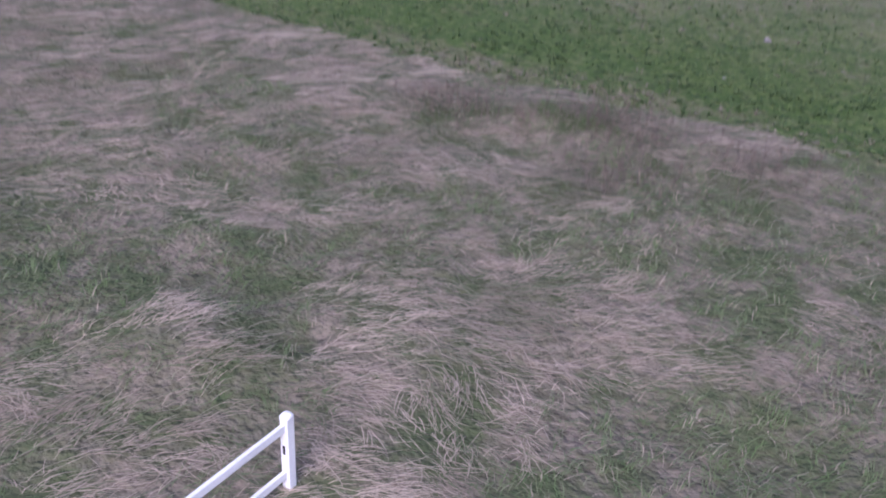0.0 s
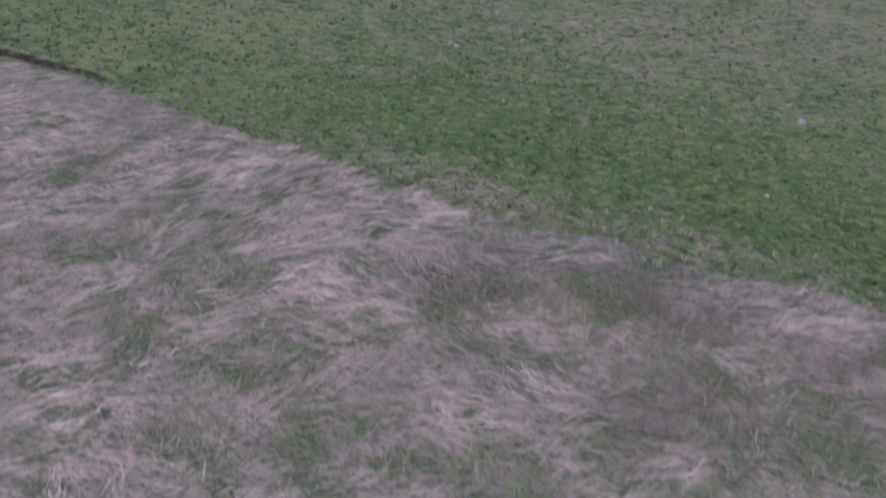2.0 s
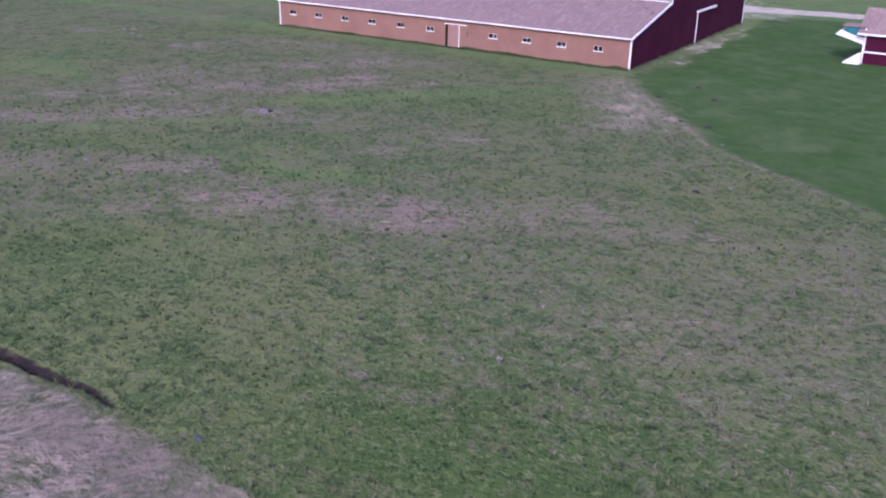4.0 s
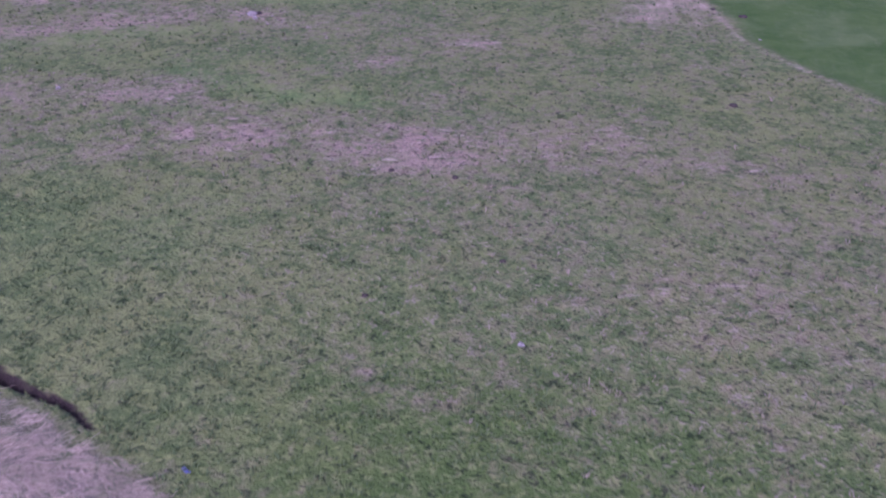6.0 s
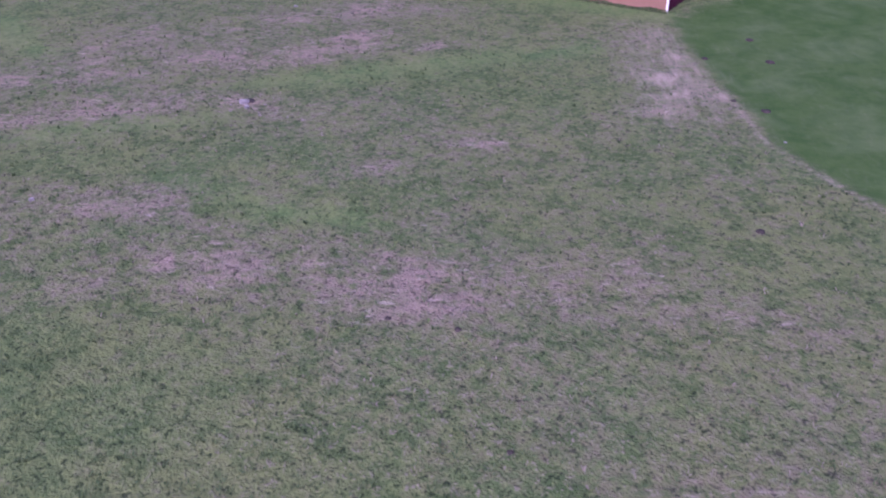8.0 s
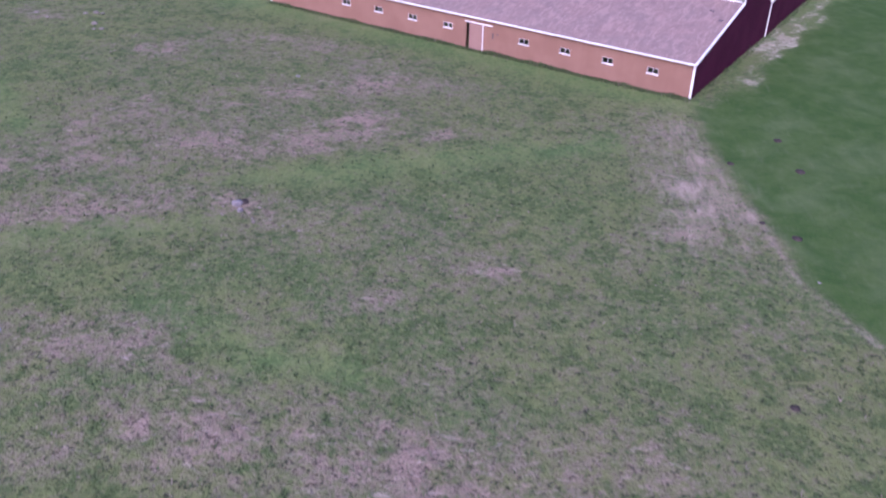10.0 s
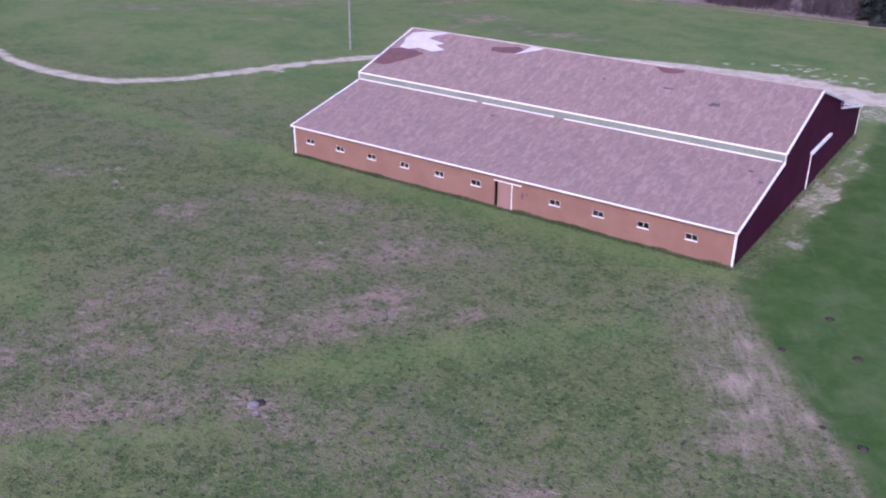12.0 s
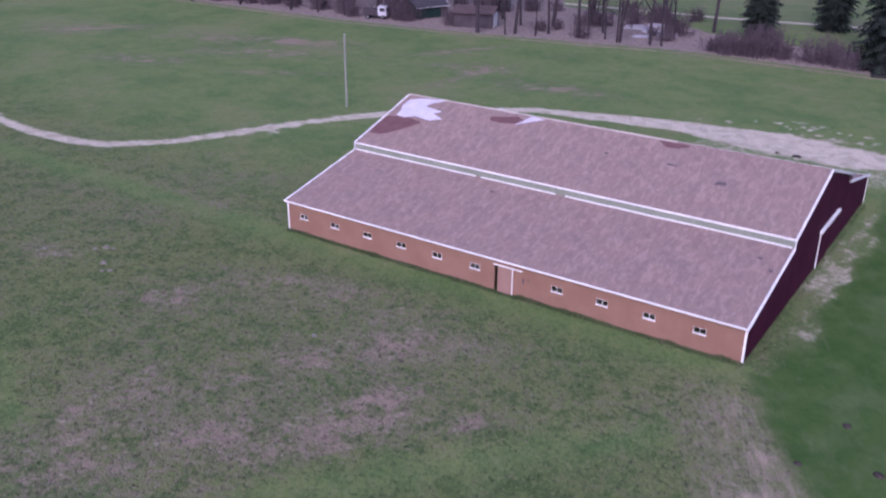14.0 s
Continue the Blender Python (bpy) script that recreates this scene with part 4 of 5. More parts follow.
def back_slab(name, ya, za, yb, zb):
    run = math.hypot(yb - ya, zb - za)
    tilt = math.degrees(math.atan2(zb - za, ya - yb))
    ob = part(name, one(0.0, 0, -0.10, L, run, 0.0), M_ROOF, barn)
    ob.matrix_local = pose(0, ya, za, 0, 0, 180) @ pose(0, 0, 0, tilt)
    return ob


back_slab("upper_roof", DEEP - YL + 0.03, ZU - 0.01, YR, ZR)
back_slab("lower_roof", DEEP + 0.05, EAVE - 0.01, DEEP - YL, ZL)

# clerestory bands of translucent sheet, sheet by sheet
for y0, y1 in ((YL - 0.012, YL + 0.10), (DEEP - YL - 0.10, DEEP - YL + 0.012)):
    xs = [-L - 0.06 + i * (L + 0.12) / 14 for i in range(15)]
    for a, b in zip(xs, xs[1:]):
        part("clerestory_panel", one(a + 0.006, y0, ZL - 0.1, b - 0.006, y1, ZU - 0.115), M_CLEAR, barn, "dull grey-green translucent sheet")

# white boards: eaves, rakes, corners, ridge and the flashing under the clerestory
part("eave_board", one(-L - 0.11, -0.305, EAVE - 0.010, 0.11, -0.262, EAVE + 0.115), M_WHITE, barn, "white painted board")
part("eave_board", one(-L - 0.11, DEEP + 0.052, EAVE - 0.17, 0.11, DEEP + 0.095, EAVE + 0.005), M_WHITE, barn, "white painted board")
part("upper_eave_board", one(-L - 0.11, YL - 0.075, ZU - 0.12, 0.11, YL - 0.032, ZU + 0.01), M_WHITE, barn, "white painted board")
part("upper_eave_board", one(-L - 0.11, DEEP - YL + 0.032, ZU - 0.12, 0.11, DEEP - YL + 0.075, ZU + 0.01), M_WHITE, barn, "white painted board")
for x in (0.105, -L - 0.105):
    for p, q in (((-0.30, EAVE + 0.035), (YL, ZL - 0.065)), ((YL - 0.08, ZU - 0.075), (YR, ZR - 0.065))):
        part("rake_board", beam(bmesh.new(), (x, p[0], p[1]), (x, q[0], q[1]), 0.14, 0.16), M_WHITE, barn, "white painted board")
        part("rake_board", beam(bmesh.new(), (x, DEEP - p[0], p[1]), (x, DEEP - q[0], q[1]), 0.14, 0.16), M_WHITE, barn, "white painted board")
    part("clerestory_corner_board", one(x - 0.03, YL - 0.12, ZL, x + 0.03, YL + 0.10, ZU - 0.12), M_WHITE, barn)
    part("clerestory_corner_board", one(x - 0.03, DEEP - YL - 0.10, ZL, x + 0.03, DEEP - YL + 0.12, ZU - 0.12), M_MAROON, barn)
for x0, x1 in ((-0.10, 0.045), (-L - 0.045, -L + 0.10)):
    for y0, y1 in ((-0.035, 0.11), (DEEP - 0.11, DEEP + 0.035)):
        part("corner_board", one(x0, y0, -0.05, x1, y1, EAVE - 0.04), M_WHITE, barn, "white painted board")
flash = random.Random(3)
x = -L + 0.1
for x1 in (-36.2, -32.0, -27.35, -26.75, -23.2, -19.45, -18.5, -14.6, -9.8, -5.2, -0.1):
    if x1 not in (-26.75, -18.5):
        lean = flash.uniform(-0.04, 0.05)
        bm = beam(bmesh.new(), (x + 0.01, YL - 0.09, ZL + 0.025), (x1 - 0.01, YL - 0.09 + lean, ZL + 0.025), 0.17, 0.06)
        part("flashing_board", bm, M_WHITE, barn, "loose white flashing board")
    x = x1
part("ridge_cap", prism([(YR - 0.2, ZR - 0.045), (YR, ZR + 0.045), (YR + 0.2, ZR - 0.045), (YR, ZR + 0.005)], -12.6, 0.08), M_ROOF, barn)
part("ridge_cap", prism([(YR - 0.16, ZR - 0.03), (YR, ZR + 0.06), (YR + 0.2, ZR - 0.04), (YR, ZR + 0.01)], -L - 0.08, -12.62), M_CREAM, barn, "cream-coloured cap strip")


def roof_patch(name, pts, material, lift, label, y0=YL, z0=ZU, slope=(ZR - ZU) / (YR - YL)):
    """A torn sheet lying on the upper roof; pts are (x, y) in plan."""
    bm = bmesh.new()
    low = [bm.verts.new((x, y, z0 + (y - y0) * slope + lift)) for x, y in pts]
    top = [bm.verts.new((x, y, z0 + (y - y0) * slope + lift + 0.012)) for x, y in pts]
    bm.faces.new(low[::-1])
    bm.faces.new(top)
    for i in range(len(pts)):
        j = (i + 1) % len(pts)
        bm.faces.new((low[i], low[j], top[j], top[i]))
    bmesh.ops.recalc_face_normals(bm, faces=bm.faces)
    bmesh.ops.triangulate(bm, faces=[f for f in bm.faces if len(f.verts) > 4])
    return part(name, bm, material, barn, label)


roof_patch("bare_patch", [(-40.9, 14.4), (-38.8, 14.9), (-36.7, 14.4), (-37.4, 13.4), (-38.1, 12.7), (-38.9, 11.9), (-39.6, 11.5), (-40.8, 11.5)], M_UNDER, 0.004, "rust-brown bare patch")
roof_patch("roof_wrap", [(-40.0, 14.8), (-40.1, 15.7), (-40.5, 16.5), (-40.4, 17.6), (-39.3, 18.1), (-36.5, 18.45), (-37.6, 17.7), (-38.0, 17.0), (-36.9, 16.8), (-35.8, 16.6), (-36.5, 16.1), (-35.1, 15.5), (-36.1, 14.9), (-38.0, 15.2), (-38.9, 14.7)], M_WRAP, 0.02, "torn white underlay sheet")
roof_patch("bare_patch", [(-30.6, 17.3), (-28.0, 18.0), (-27.1, 17.5), (-27.7, 16.9), (-29.2, 16.6), (-30.4, 16.7)], M_UNDER, 0.004, "rust-brown bare patch")
roof_patch("roof_wrap", [(-27.7, 16.7), (-25.4, 18.25), (-26.8, 18.4), (-27.15, 17.6)], M_WRAP, 0.02, "torn white underlay sheet")
roof_patch("bare_patch", [(-14.2, 18.25), (-11.6, 18.45), (-11.4, 18.1), (-12.2, 17.6), (-13.2, 17.5)], M_UNDER, 0.004, "rust-brown bare patch")
roof_patch("lifted_shingles", [(-7.7, 13.8), (-6.7, 14.0), (-6.9, 14.35), (-7.5, 14.25)], M_LIFT, 0.03, "dark lifted shingles")
roof_patch("lifted_shingles", [(-12.2, 15.2), (-11.3, 15.2), (-11.3, 15.35), (-12.2, 15.4)], M_LIFT, 0.02, "dark lifted shingles")
roof_patch("lifted_shingles", [(-17.8, 15.0), (-17.4, 15.1), (-17.5, 15.3), (-17.8, 15.25)], M_LIFT, 0.02, "dark lifted shingles")

for lx, ly in ((-1.72, 7.48), (-0.56, 6.35), (-15.4, 4.1), (-24.6, 7.9)):
    roof_patch("lifted_shingles", [(lx - 0.22, ly - 0.08), (lx + 0.15, ly - 0.1), (lx + 0.2, ly + 0.07), (lx - 0.12, ly + 0.1)], M_LIFT, 0.035, "dark lifted shingles", 0.0, EAVE + 0.045, (ZL - EAVE - 0.03) / YL)


def barn_window(x):
    """A low sliding window: frame, deep sill, meeting rail and two panes."""
    w = part("window", one(x - WIN_W / 2 - 0.016, -0.02, WIN_Z0, x - WIN_W / 2, 0.10, WIN_Z1), M_WHITE, barn, "small white sliding window")
    part("jamb", one(x + WIN_W / 2, -0.02, WIN_Z0, x + WIN_W / 2 + 0.016, 0.10, WIN_Z1), M_WHITE, w)
    part("head", one(x - WIN_W / 2 - 0.016, -0.02, WIN_Z1, x + WIN_W / 2 + 0.016, 0.10, WIN_Z1 + 0.012), M_WHITE, w)
    part("sill", one(x - WIN_W / 2 - 0.06, -0.07, WIN_Z0 - 0.085, x + WIN_W / 2 + 0.06, 0.10, WIN_Z0, bevel=0.012), M_WHITE, w)
    part("meeting_rail", one(x - 0.016, 0.03, WIN_Z0 + 0.004, x + 0.016, 0.09, WIN_Z1 - 0.004), M_WHITE, w)
    for a, b in ((x - WIN_W / 2 + 0.004, x - 0.018), (x + 0.018, x + WIN_W / 2 - 0.004)):
        pane = part("pane", one(a, 0.05, WIN_Z0 + 0.004, b, 0.058, WIN_Z1 - 0.004), M_GLASS, w, "dark glass")
        pane.visible_shadow = False


for wx in WINDOWS:
    barn_window(wx)

# the sliding door in the front, not quite shut
door = part("sliding_door", one(-19.06, -0.10, 0.05, -17.80, -0.045, 2.24), M_LEAF, barn, "faded tan sliding door standing slightly open")
part("edge_board", one(-17.80, -0.115, 0.05, -17.735, -0.04, 2.24), M_WHITE, door, "white edge board")
part("door_track", one(-19.45, -0.15, 2.26, -16.9, -0.02, 2.33, bevel=0.01), M_WHITE, barn, "white boxed door track")
part("vent_plate", one(-16.92, -0.02, 1.25, -16.80, -0.002, 1.72), M_LIFT, barn, "small dull metal plate")
part("vent_plate", one(-16.50, -0.02, 1.62, -16.36, -0.002, 1.74), M_LIFT, barn)

# the big sliding door in the near gable
gdoor = part("gable_sliding_door", one(0.05, 18.5, 0.05, 0.11, 21.55, 3.15), M_MAROON, barn, "tall maroon sliding door")
part("edge_board", one(0.04, 18.43, 0.05, 0.12, 18.5, 3.15), M_WHITE, gdoor, "white edge board")
part("edge_board", one(0.04, 21.55, 0.05, 0.125, 21.62, 3.15), M_MAROON, gdoor)
part("gable_door_track", one(0.002, 18.2, 3.17, 0.26, 24.6, 3.36, bevel=0.015), M_WHITE, barn, "white boxed door track")

# ---- the outbuilding beyond the gable ----
outb = base("outbuilding", 16.2, 17.4, 0, 0, "maroon outbuilding with white trim and a teal window", "outbuilding")
part("wall", one(0.4, 0, 0.0, 7.4, 0.14, 3.0), M_MAROON, outb)
part("wall", one(0.4, 6.86, 0.0, 7.4, 7.0, 3.0), M_MAROON, outb)
for x0 in (0.4, 7.26):
    part("wall", prism([(0.14, 0), (6.86, 0), (6.86, 2.9), (3.5, 4.7), (0.14, 2.9)], x0, x0 + 0.14), M_MAROON, outb)
for s in (0, 1):
    r = part("roof", one(-0.3, 0, -0.08, 8.1, 4.35, 0.0), M_ROOF, outb, "faded mauve-grey shingles")
    r.matrix_local = pose(0, -0.35, 2.86, 27.4) if not s else pose(7.8, 7.35, 2.86, 0, 0, 180) @ pose(0, 0, 0, 27.4)
for x0 in (0.36, 7.32):
    part("corner_board", one(x0 - 0.06, -0.06, 0, x0 + 0.14, 0.10, 2.8), M_WHITE, outb, "white board")
part("eave_board", one(-0.3, -0.42, 2.70, 8.1, -0.37, 2.88), M_WHITE, outb, "white board")
part("water_table", one(0.5, -0.05, 1.05, 7.3, -0.003, 1.2), M_WHITE, outb, "white board")


def side_prism(outline, y0, y1):
    """An outline of (x, z) points drawn out along y."""
    bm = prism(outline, y0, y1)
    for v in bm.verts:
        v.co = Vector((v.co.y, v.co.x, v.co.z))
    bmesh.ops.recalc_face_normals(bm, faces=bm.faces)
    return bm


bay = part("bay_window", side_prism([(-2.35, 2.50), (0.396, 1.72), (0.396, 2.40), (-0.7, 2.56), (-1.9, 2.95)], 0.2, 2.2), M_WHITE, outb, "white raked base of a bay window")
part("pane", side_prism([(-1.55, 2.86), (-0.7, 2.565), (0.25, 2.43), (0.25, 3.30), (-1.55, 3.30)], 0.25, 2.15), M_TEAL, bay, "teal panel")
part("post", one(0.26, 0.12, 2.43, 0.394, 0.24, 3.32), M_WHITE, bay)
part("roof", one(-1.8, 0.1, 3.31, 0.394, 2.3, 3.42, bevel=0.02), M_ROOF, bay)
steps = part("porch_steps", side_prism([(-1.1, 0.0), (0.396, 0.0), (0.396, 1.05), (0.15, 1.05), (-1.1, 0.12)], -0.9, -0.1), M_WHITE, outb, "white wooden step stringer")

# ---- the white fence in the rough grass ----
fence = base("fence", 30.40, -81.08, 0, 0, "white vinyl two-rail fence ending in a post", "fence")


def fence_post(y):
    bm = bmesh.new()
    block(bm, -0.066, y - 0.066, -0.1, 0.066, y + 0.066, 1.235, bevel=0.01)
    p = part("post", bm, M_VINYL, fence)
    cap = bmesh.new()
    bmesh.ops.create_uvsphere(cap, u_segments=20, v_segments=10, radius=1.0)
    for v in cap.verts:
        c = v.co
        grow = (abs(c.x) ** 4 + abs(c.y) ** 4) ** -0.25 * math.hypot(c.x, c.y) if math.hypot(c.x, c.y) > 1e-6 else 1.0
        v.co = Vector((c.x * grow * 0.078, c.y * grow * 0.078 + y, 1.237 + (c.z * 0.062 if c.z > 0 else c.z * 0.03)))
    for f in cap.faces:
        f.smooth = True
    part("cap", cap, M_VINYL, p)
    # dark plates on the post's faces stand for the shade inside empty rail holes
    part("slot_shade", one(-0.07, y - 0.022, 0.66, -0.0665, y + 0.022, 0.80), M_DARK, p, "dark plate drawn as the shade in an empty rail hole")
    part("slot_shade", one(-0.03, y - 0.070, 0.66, 0.015, y - 0.0665, 0.80), M_DARK, p, "dark plate drawn as the shade in an empty rail hole")


for y in (0.0, -2.44, -4.88):
    fence_post(y)
for a, b in ((-0.05, -2.39), (-2.49, -4.83)):
    for z0, z1 in ((1.035, 1.155), (0.275, 0.395)):
        part("rail", one(-0.028, b, z0, 0.028, a, z1, bevel=0.008), M_VINYL, fence)

# ---- stones, clods and scraps in the grass ----
def lump(name, x, y, r, flat, material, label, category, seed, group=""):
    bm = bmesh.new()
    bmesh.ops.create_icosphere(bm, subdivisions=3, radius=r)
    for v in bm.verts:
        k = 1 + 0.35 * noise.noise(v.co * (1.7 / r) + Vector((seed * 3.1, 0, 0))) + 0.12 * noise.noise(v.co * (5 / r))
        v.co = Vector((v.co.x * k * 1.15, v.co.y * k, v.co.z * k * flat))
    for f in bm.faces:
        f.smooth = True
    ob = part(name, bm, material)
    ob.location = (x, y, r * flat * 0.25)
    return tagged(ob, label, category, group)


for i, (sx, sy, sr) in enumerate(((-15.3, -30.75, 0.28), (-14.7, -31.2, 0.16), (-15.5, -45.6, 0.14), (15.75, -52.6, 0.10), (29.2, -59.0, 0.07), (29.0, -53.2, 0.13), (20.9, -60.4, 0.06), (14.13, -19.8, 0.08), (-26.0, -13.4, 0.15))):
    lump("stone", sx, sy, sr, 0.7, M_STONE, "pale weathered stone lying in the grass", "stone", i, "stones in the meadow")
for i, (sx, sy, sr) in enumerate(((-55.1, -15.2, 0.22), (-53.3, -15.4, 0.16), (-50.9, -12.1, 0.26), (-51.5, -12.8, 0.2), (-48.5, -14.2, 0.26), (-46.8, -14.8, 0.2), (-47.3, -15.2, 0.16), (-50.2, -11.9, 0.18))):
    lump("stone", sx, sy, sr, 0.45, M_RUBBLE, "flat pale stone half sunk in the grass", "stone", 80 + i, "stones in the meadow")
scatter = random.Random(12)
for i in range(9):
    lump("stone", -13.6 + scatter.gauss(0, 1.5), -31.6 + scatter.gauss(0, 0.7), scatter.uniform(0.05, 0.11), 0.6, M_RUBBLE, "small pale stone in the bare patch of meadow", "stone", 60 + i, "stones in the meadow")
lump("earth_clod", -15.25, -30.35, 0.3, 0.25, M_SOIL, "low dark heap of earth beside the boulder", "clod", 58)
for i, (sx, sy, sr) in enumerate(((7.4, -3.45, 0.24), (9.92, -7.4, 0.27), (5.95, -8.8, 0.20), (12.0, -15.95, 0.24), (9.9, -15.3, 0.16), (15.7, -30.2, 0.18))):
    lump("molehill", sx, sy, sr, 0.45, M_SOIL, "low mound of bare dark earth in the lawn", "molehill", 20 + i, "molehills in the lawn")
for i, (sx, sy, sr) in enumerate(((5.24, -44.62, 0.13), (7.97, -43.82, 0.14), (9.9, -52.9, 0.11), (12.9, -48.6, 0.11))):
    lump("earth_clod", sx, sy, sr, 0.6, M_SOIL, "dark clod of earth in the meadow", "clod", 40 + i, "clods in the meadow")
# unidentified flat dark things on the gravel, built as lumps of soil
for i, (sx, sy, sr) in enumerate(((-9.2, 47.95, 0.42), (-11.35, 48.1, 0.24))):
    lump("earth_clod", sx, sy, sr, 0.3, M_SOIL, "low dark lump lying flat on the gravel", "clod", 70 + i, "clods on the gravel")
scrap = bmesh.new()
for k in range(5):
    beam(scrap, (0.1 * k - 0.2, 0.05 * math.sin(k * 2), 0.05 + 0.04 * (k % 2)), (0.1 * k - 0.1, 0.06 * math.cos(k), 0.09 - 0.03 * (k % 2)), 0.16, 0.02)
ob = part("plastic_scrap", scrap, M_BLUE)
ob.location, ob.scale = (10.7, -62.05, 0.06), (0.6, 0.6, 0.6)
tagged(ob, "crumpled blue plastic scrap at the edge of the rough grass", "litter")
pipe = bmesh.new()
tube(pipe, [(0, 0, 0), (2.2, 0.1, 0.02), (4.5, 0.5, 0)], [0.2, 0.2, 0.2], 10)
ob = part("drain_pipe", pipe, M_DARK)
ob.location = (-10.6, 94.3, 0.18)
tagged(ob, "black plastic drain pipe lying along the field edge", "pipe")

# ---- the pole by the lane ----
pole = base("utility_pole", -63.9, 35.2, 0, 0, "weathered grey wooden utility pole beside the gravel lane", "pole")
bm = bmesh.new()
tube(bm, [(0, 0, -0.3), (0.02, 0, 3), (0.03, 0.01, 6.5), (0.05, 0.02, 9.5)], [0.17, 0.155, 0.14, 0.12], 12)
part("shaft", bm, M_POLE, pole)
part("cap", one(-0.10, -0.13, 9.48, 0.20, 0.17, 9.54, bevel=0.01), M_METAL, pole, "flat metal cap")
part("ground_wire", one(0.185, -0.012, 0.0, 0.205, 0.012, 2.6), M_METAL, pole)


# ---- trees ----
def bare_tree(seed, tall, girth, stems=1):
    """A leafless tree: tapered trunk or trunks, limbs, and a crown of fine twigs."""
    rnd = random.Random(seed)
    wood, twig = bmesh.new(), bmesh.new()
    def grow(p, d, length, r, depth):
        pts, radii = [p], [r]
        steps = 4 if depth < 2 else 3
        for i in range(steps):
            sway = 0.045 if depth == 0 else 0.10
            d = (d + Vector((rnd.gauss(0, sway), rnd.gauss(0, sway), rnd.gauss(0.03, 0.05)))).normalized()
            p = p + d * length / steps
            pts.append(p)
            radii.append(max(r * (1 - 0.62 * (i + 1) / steps), 0.012))
        tube(wood if depth < 2 else twig, pts, radii, (7, 5, 3, 3)[depth])
        if depth == 3:
            return
        kids = (7, 4, 3)[depth]
        for k in range(kids):
            f = (0.38 if depth == 0 else 0.25) + (0.62 if depth == 0 else 0.75) * (k + rnd.random() * 0.7) / kids
            f = min(f, 0.98)
            i = min(int(f * steps), steps - 1)
            q = pts[i].lerp(pts[i + 1], f * steps - i)
            a = rnd.uniform(0, 6.28)
            side = Vector((math.cos(a), math.sin(a), rnd.uniform(0.15, 0.9)))
            grow(q, (d * 0.45 + side).normalized(), length * rnd.uniform(0.36, 0.56), max(radii[i] * 0.5, 0.012), depth + 1)
    for s in range(stems):
        a = 6.28 * s / stems + rnd.random()
        lean = 0.0 if stems == 1 else 0.10
        start = Vector((math.cos(a) * 0.35, math.sin(a) * 0.35, -0.15)) if stems > 1 else Vector((0, 0, -0.15))
        grow(start, Vector((math.cos(a) * lean + rnd.gauss(0, 0.03), math.sin(a) * lean + rnd.gauss(0, 0.03), 1)).normalized(), tall * rnd.uniform(0.85, 1.0), girth * (1 if stems == 1 else 0.7), 0)
    t = base("tree", 0, 0, 0, 0, "leafless tree with grey bark standing in leaf litter" if stems == 1 else "leafless tree of several grey trunks in leaf litter", "tree", "trees along the field edge")
    part("trunk", wood, M_BARK, t)
    part("crown", twig, M_TWIG, t, "bare twigs")
    return t


kinds = [bare_tree(1, 15, 0.25), bare_tree(2, 18, 0.32), bare_tree(3, 12, 0.19), bare_tree(4, 15, 0.30, 3), bare_tree(5, 17, 0.40)]
SPOTS = ((-150.4, 84.7, 0), (-138.3, 87.6, 1), (-124.1, 88.5, 0), (-117.6, 89.7, 2), (-110.4, 89.8, 0), (-78.3, 89.9, 4), (-73.0, 91.0, 2), (-72.0, 92.9, 1), (-67.9, 93.3, 2), (-66.9, 96.4, 0), (-60.5, 95.9, 1), (-53.0, 96.6, 3), (-47.5, 97.7, 0), (-45.5, 97.9, 2), (-46.0, 105.0, 2), (-42.4, 115.7, 4), (-56.0, 97.5, 2), (-70.0, 104, 4), (-64, 108, 4), (-81.5, 97, 2))
BEHIND = ((-93, 104, 1), (-86, 108, 0), (-100, 101, 3), (-107, 99, 4), (-114, 95, 1), (-121, 96, 0), (-128, 95, 3), (-134, 97, 2), (-144, 93, 4), (-157, 90, 0), (-165, 92, 1), (-75.5, 101, 0), (-59, 103, 0), (-131, 105, 1), (-112, 107, 0), (-3, 101, 0), (7, 104, 1), (18, 101, 3), (30, 106, 4))
rnd = random.Random(9)
DEEPER = [(rnd.uniform(-172, -38), rnd.uniform(0, 1), rnd.randrange(5)) for i in range(120)]
DEEPER = [(tx, float(line_y(tx, WOOD_EDGE)) + 6 + 26 * v, kind) for tx, v, kind in DEEPER if not (-108 < tx < -74 and v < 0.45) and not (-74 < tx and v < 0.8 and kind != 2)]
first = set()
for tx, ty, kind in SPOTS + BEHIND + tuple(DEEPER):
    m = pose(tx, ty, 0, 0, 0, rnd.uniform(0, 360)) @ Matrix.Scale(rnd.uniform(0.9, 1.15), 4)
    if kind not in first:
        first.add(kind)
        kinds[kind].matrix_world = m
    else:
        copy_thing(kinds[kind], m)


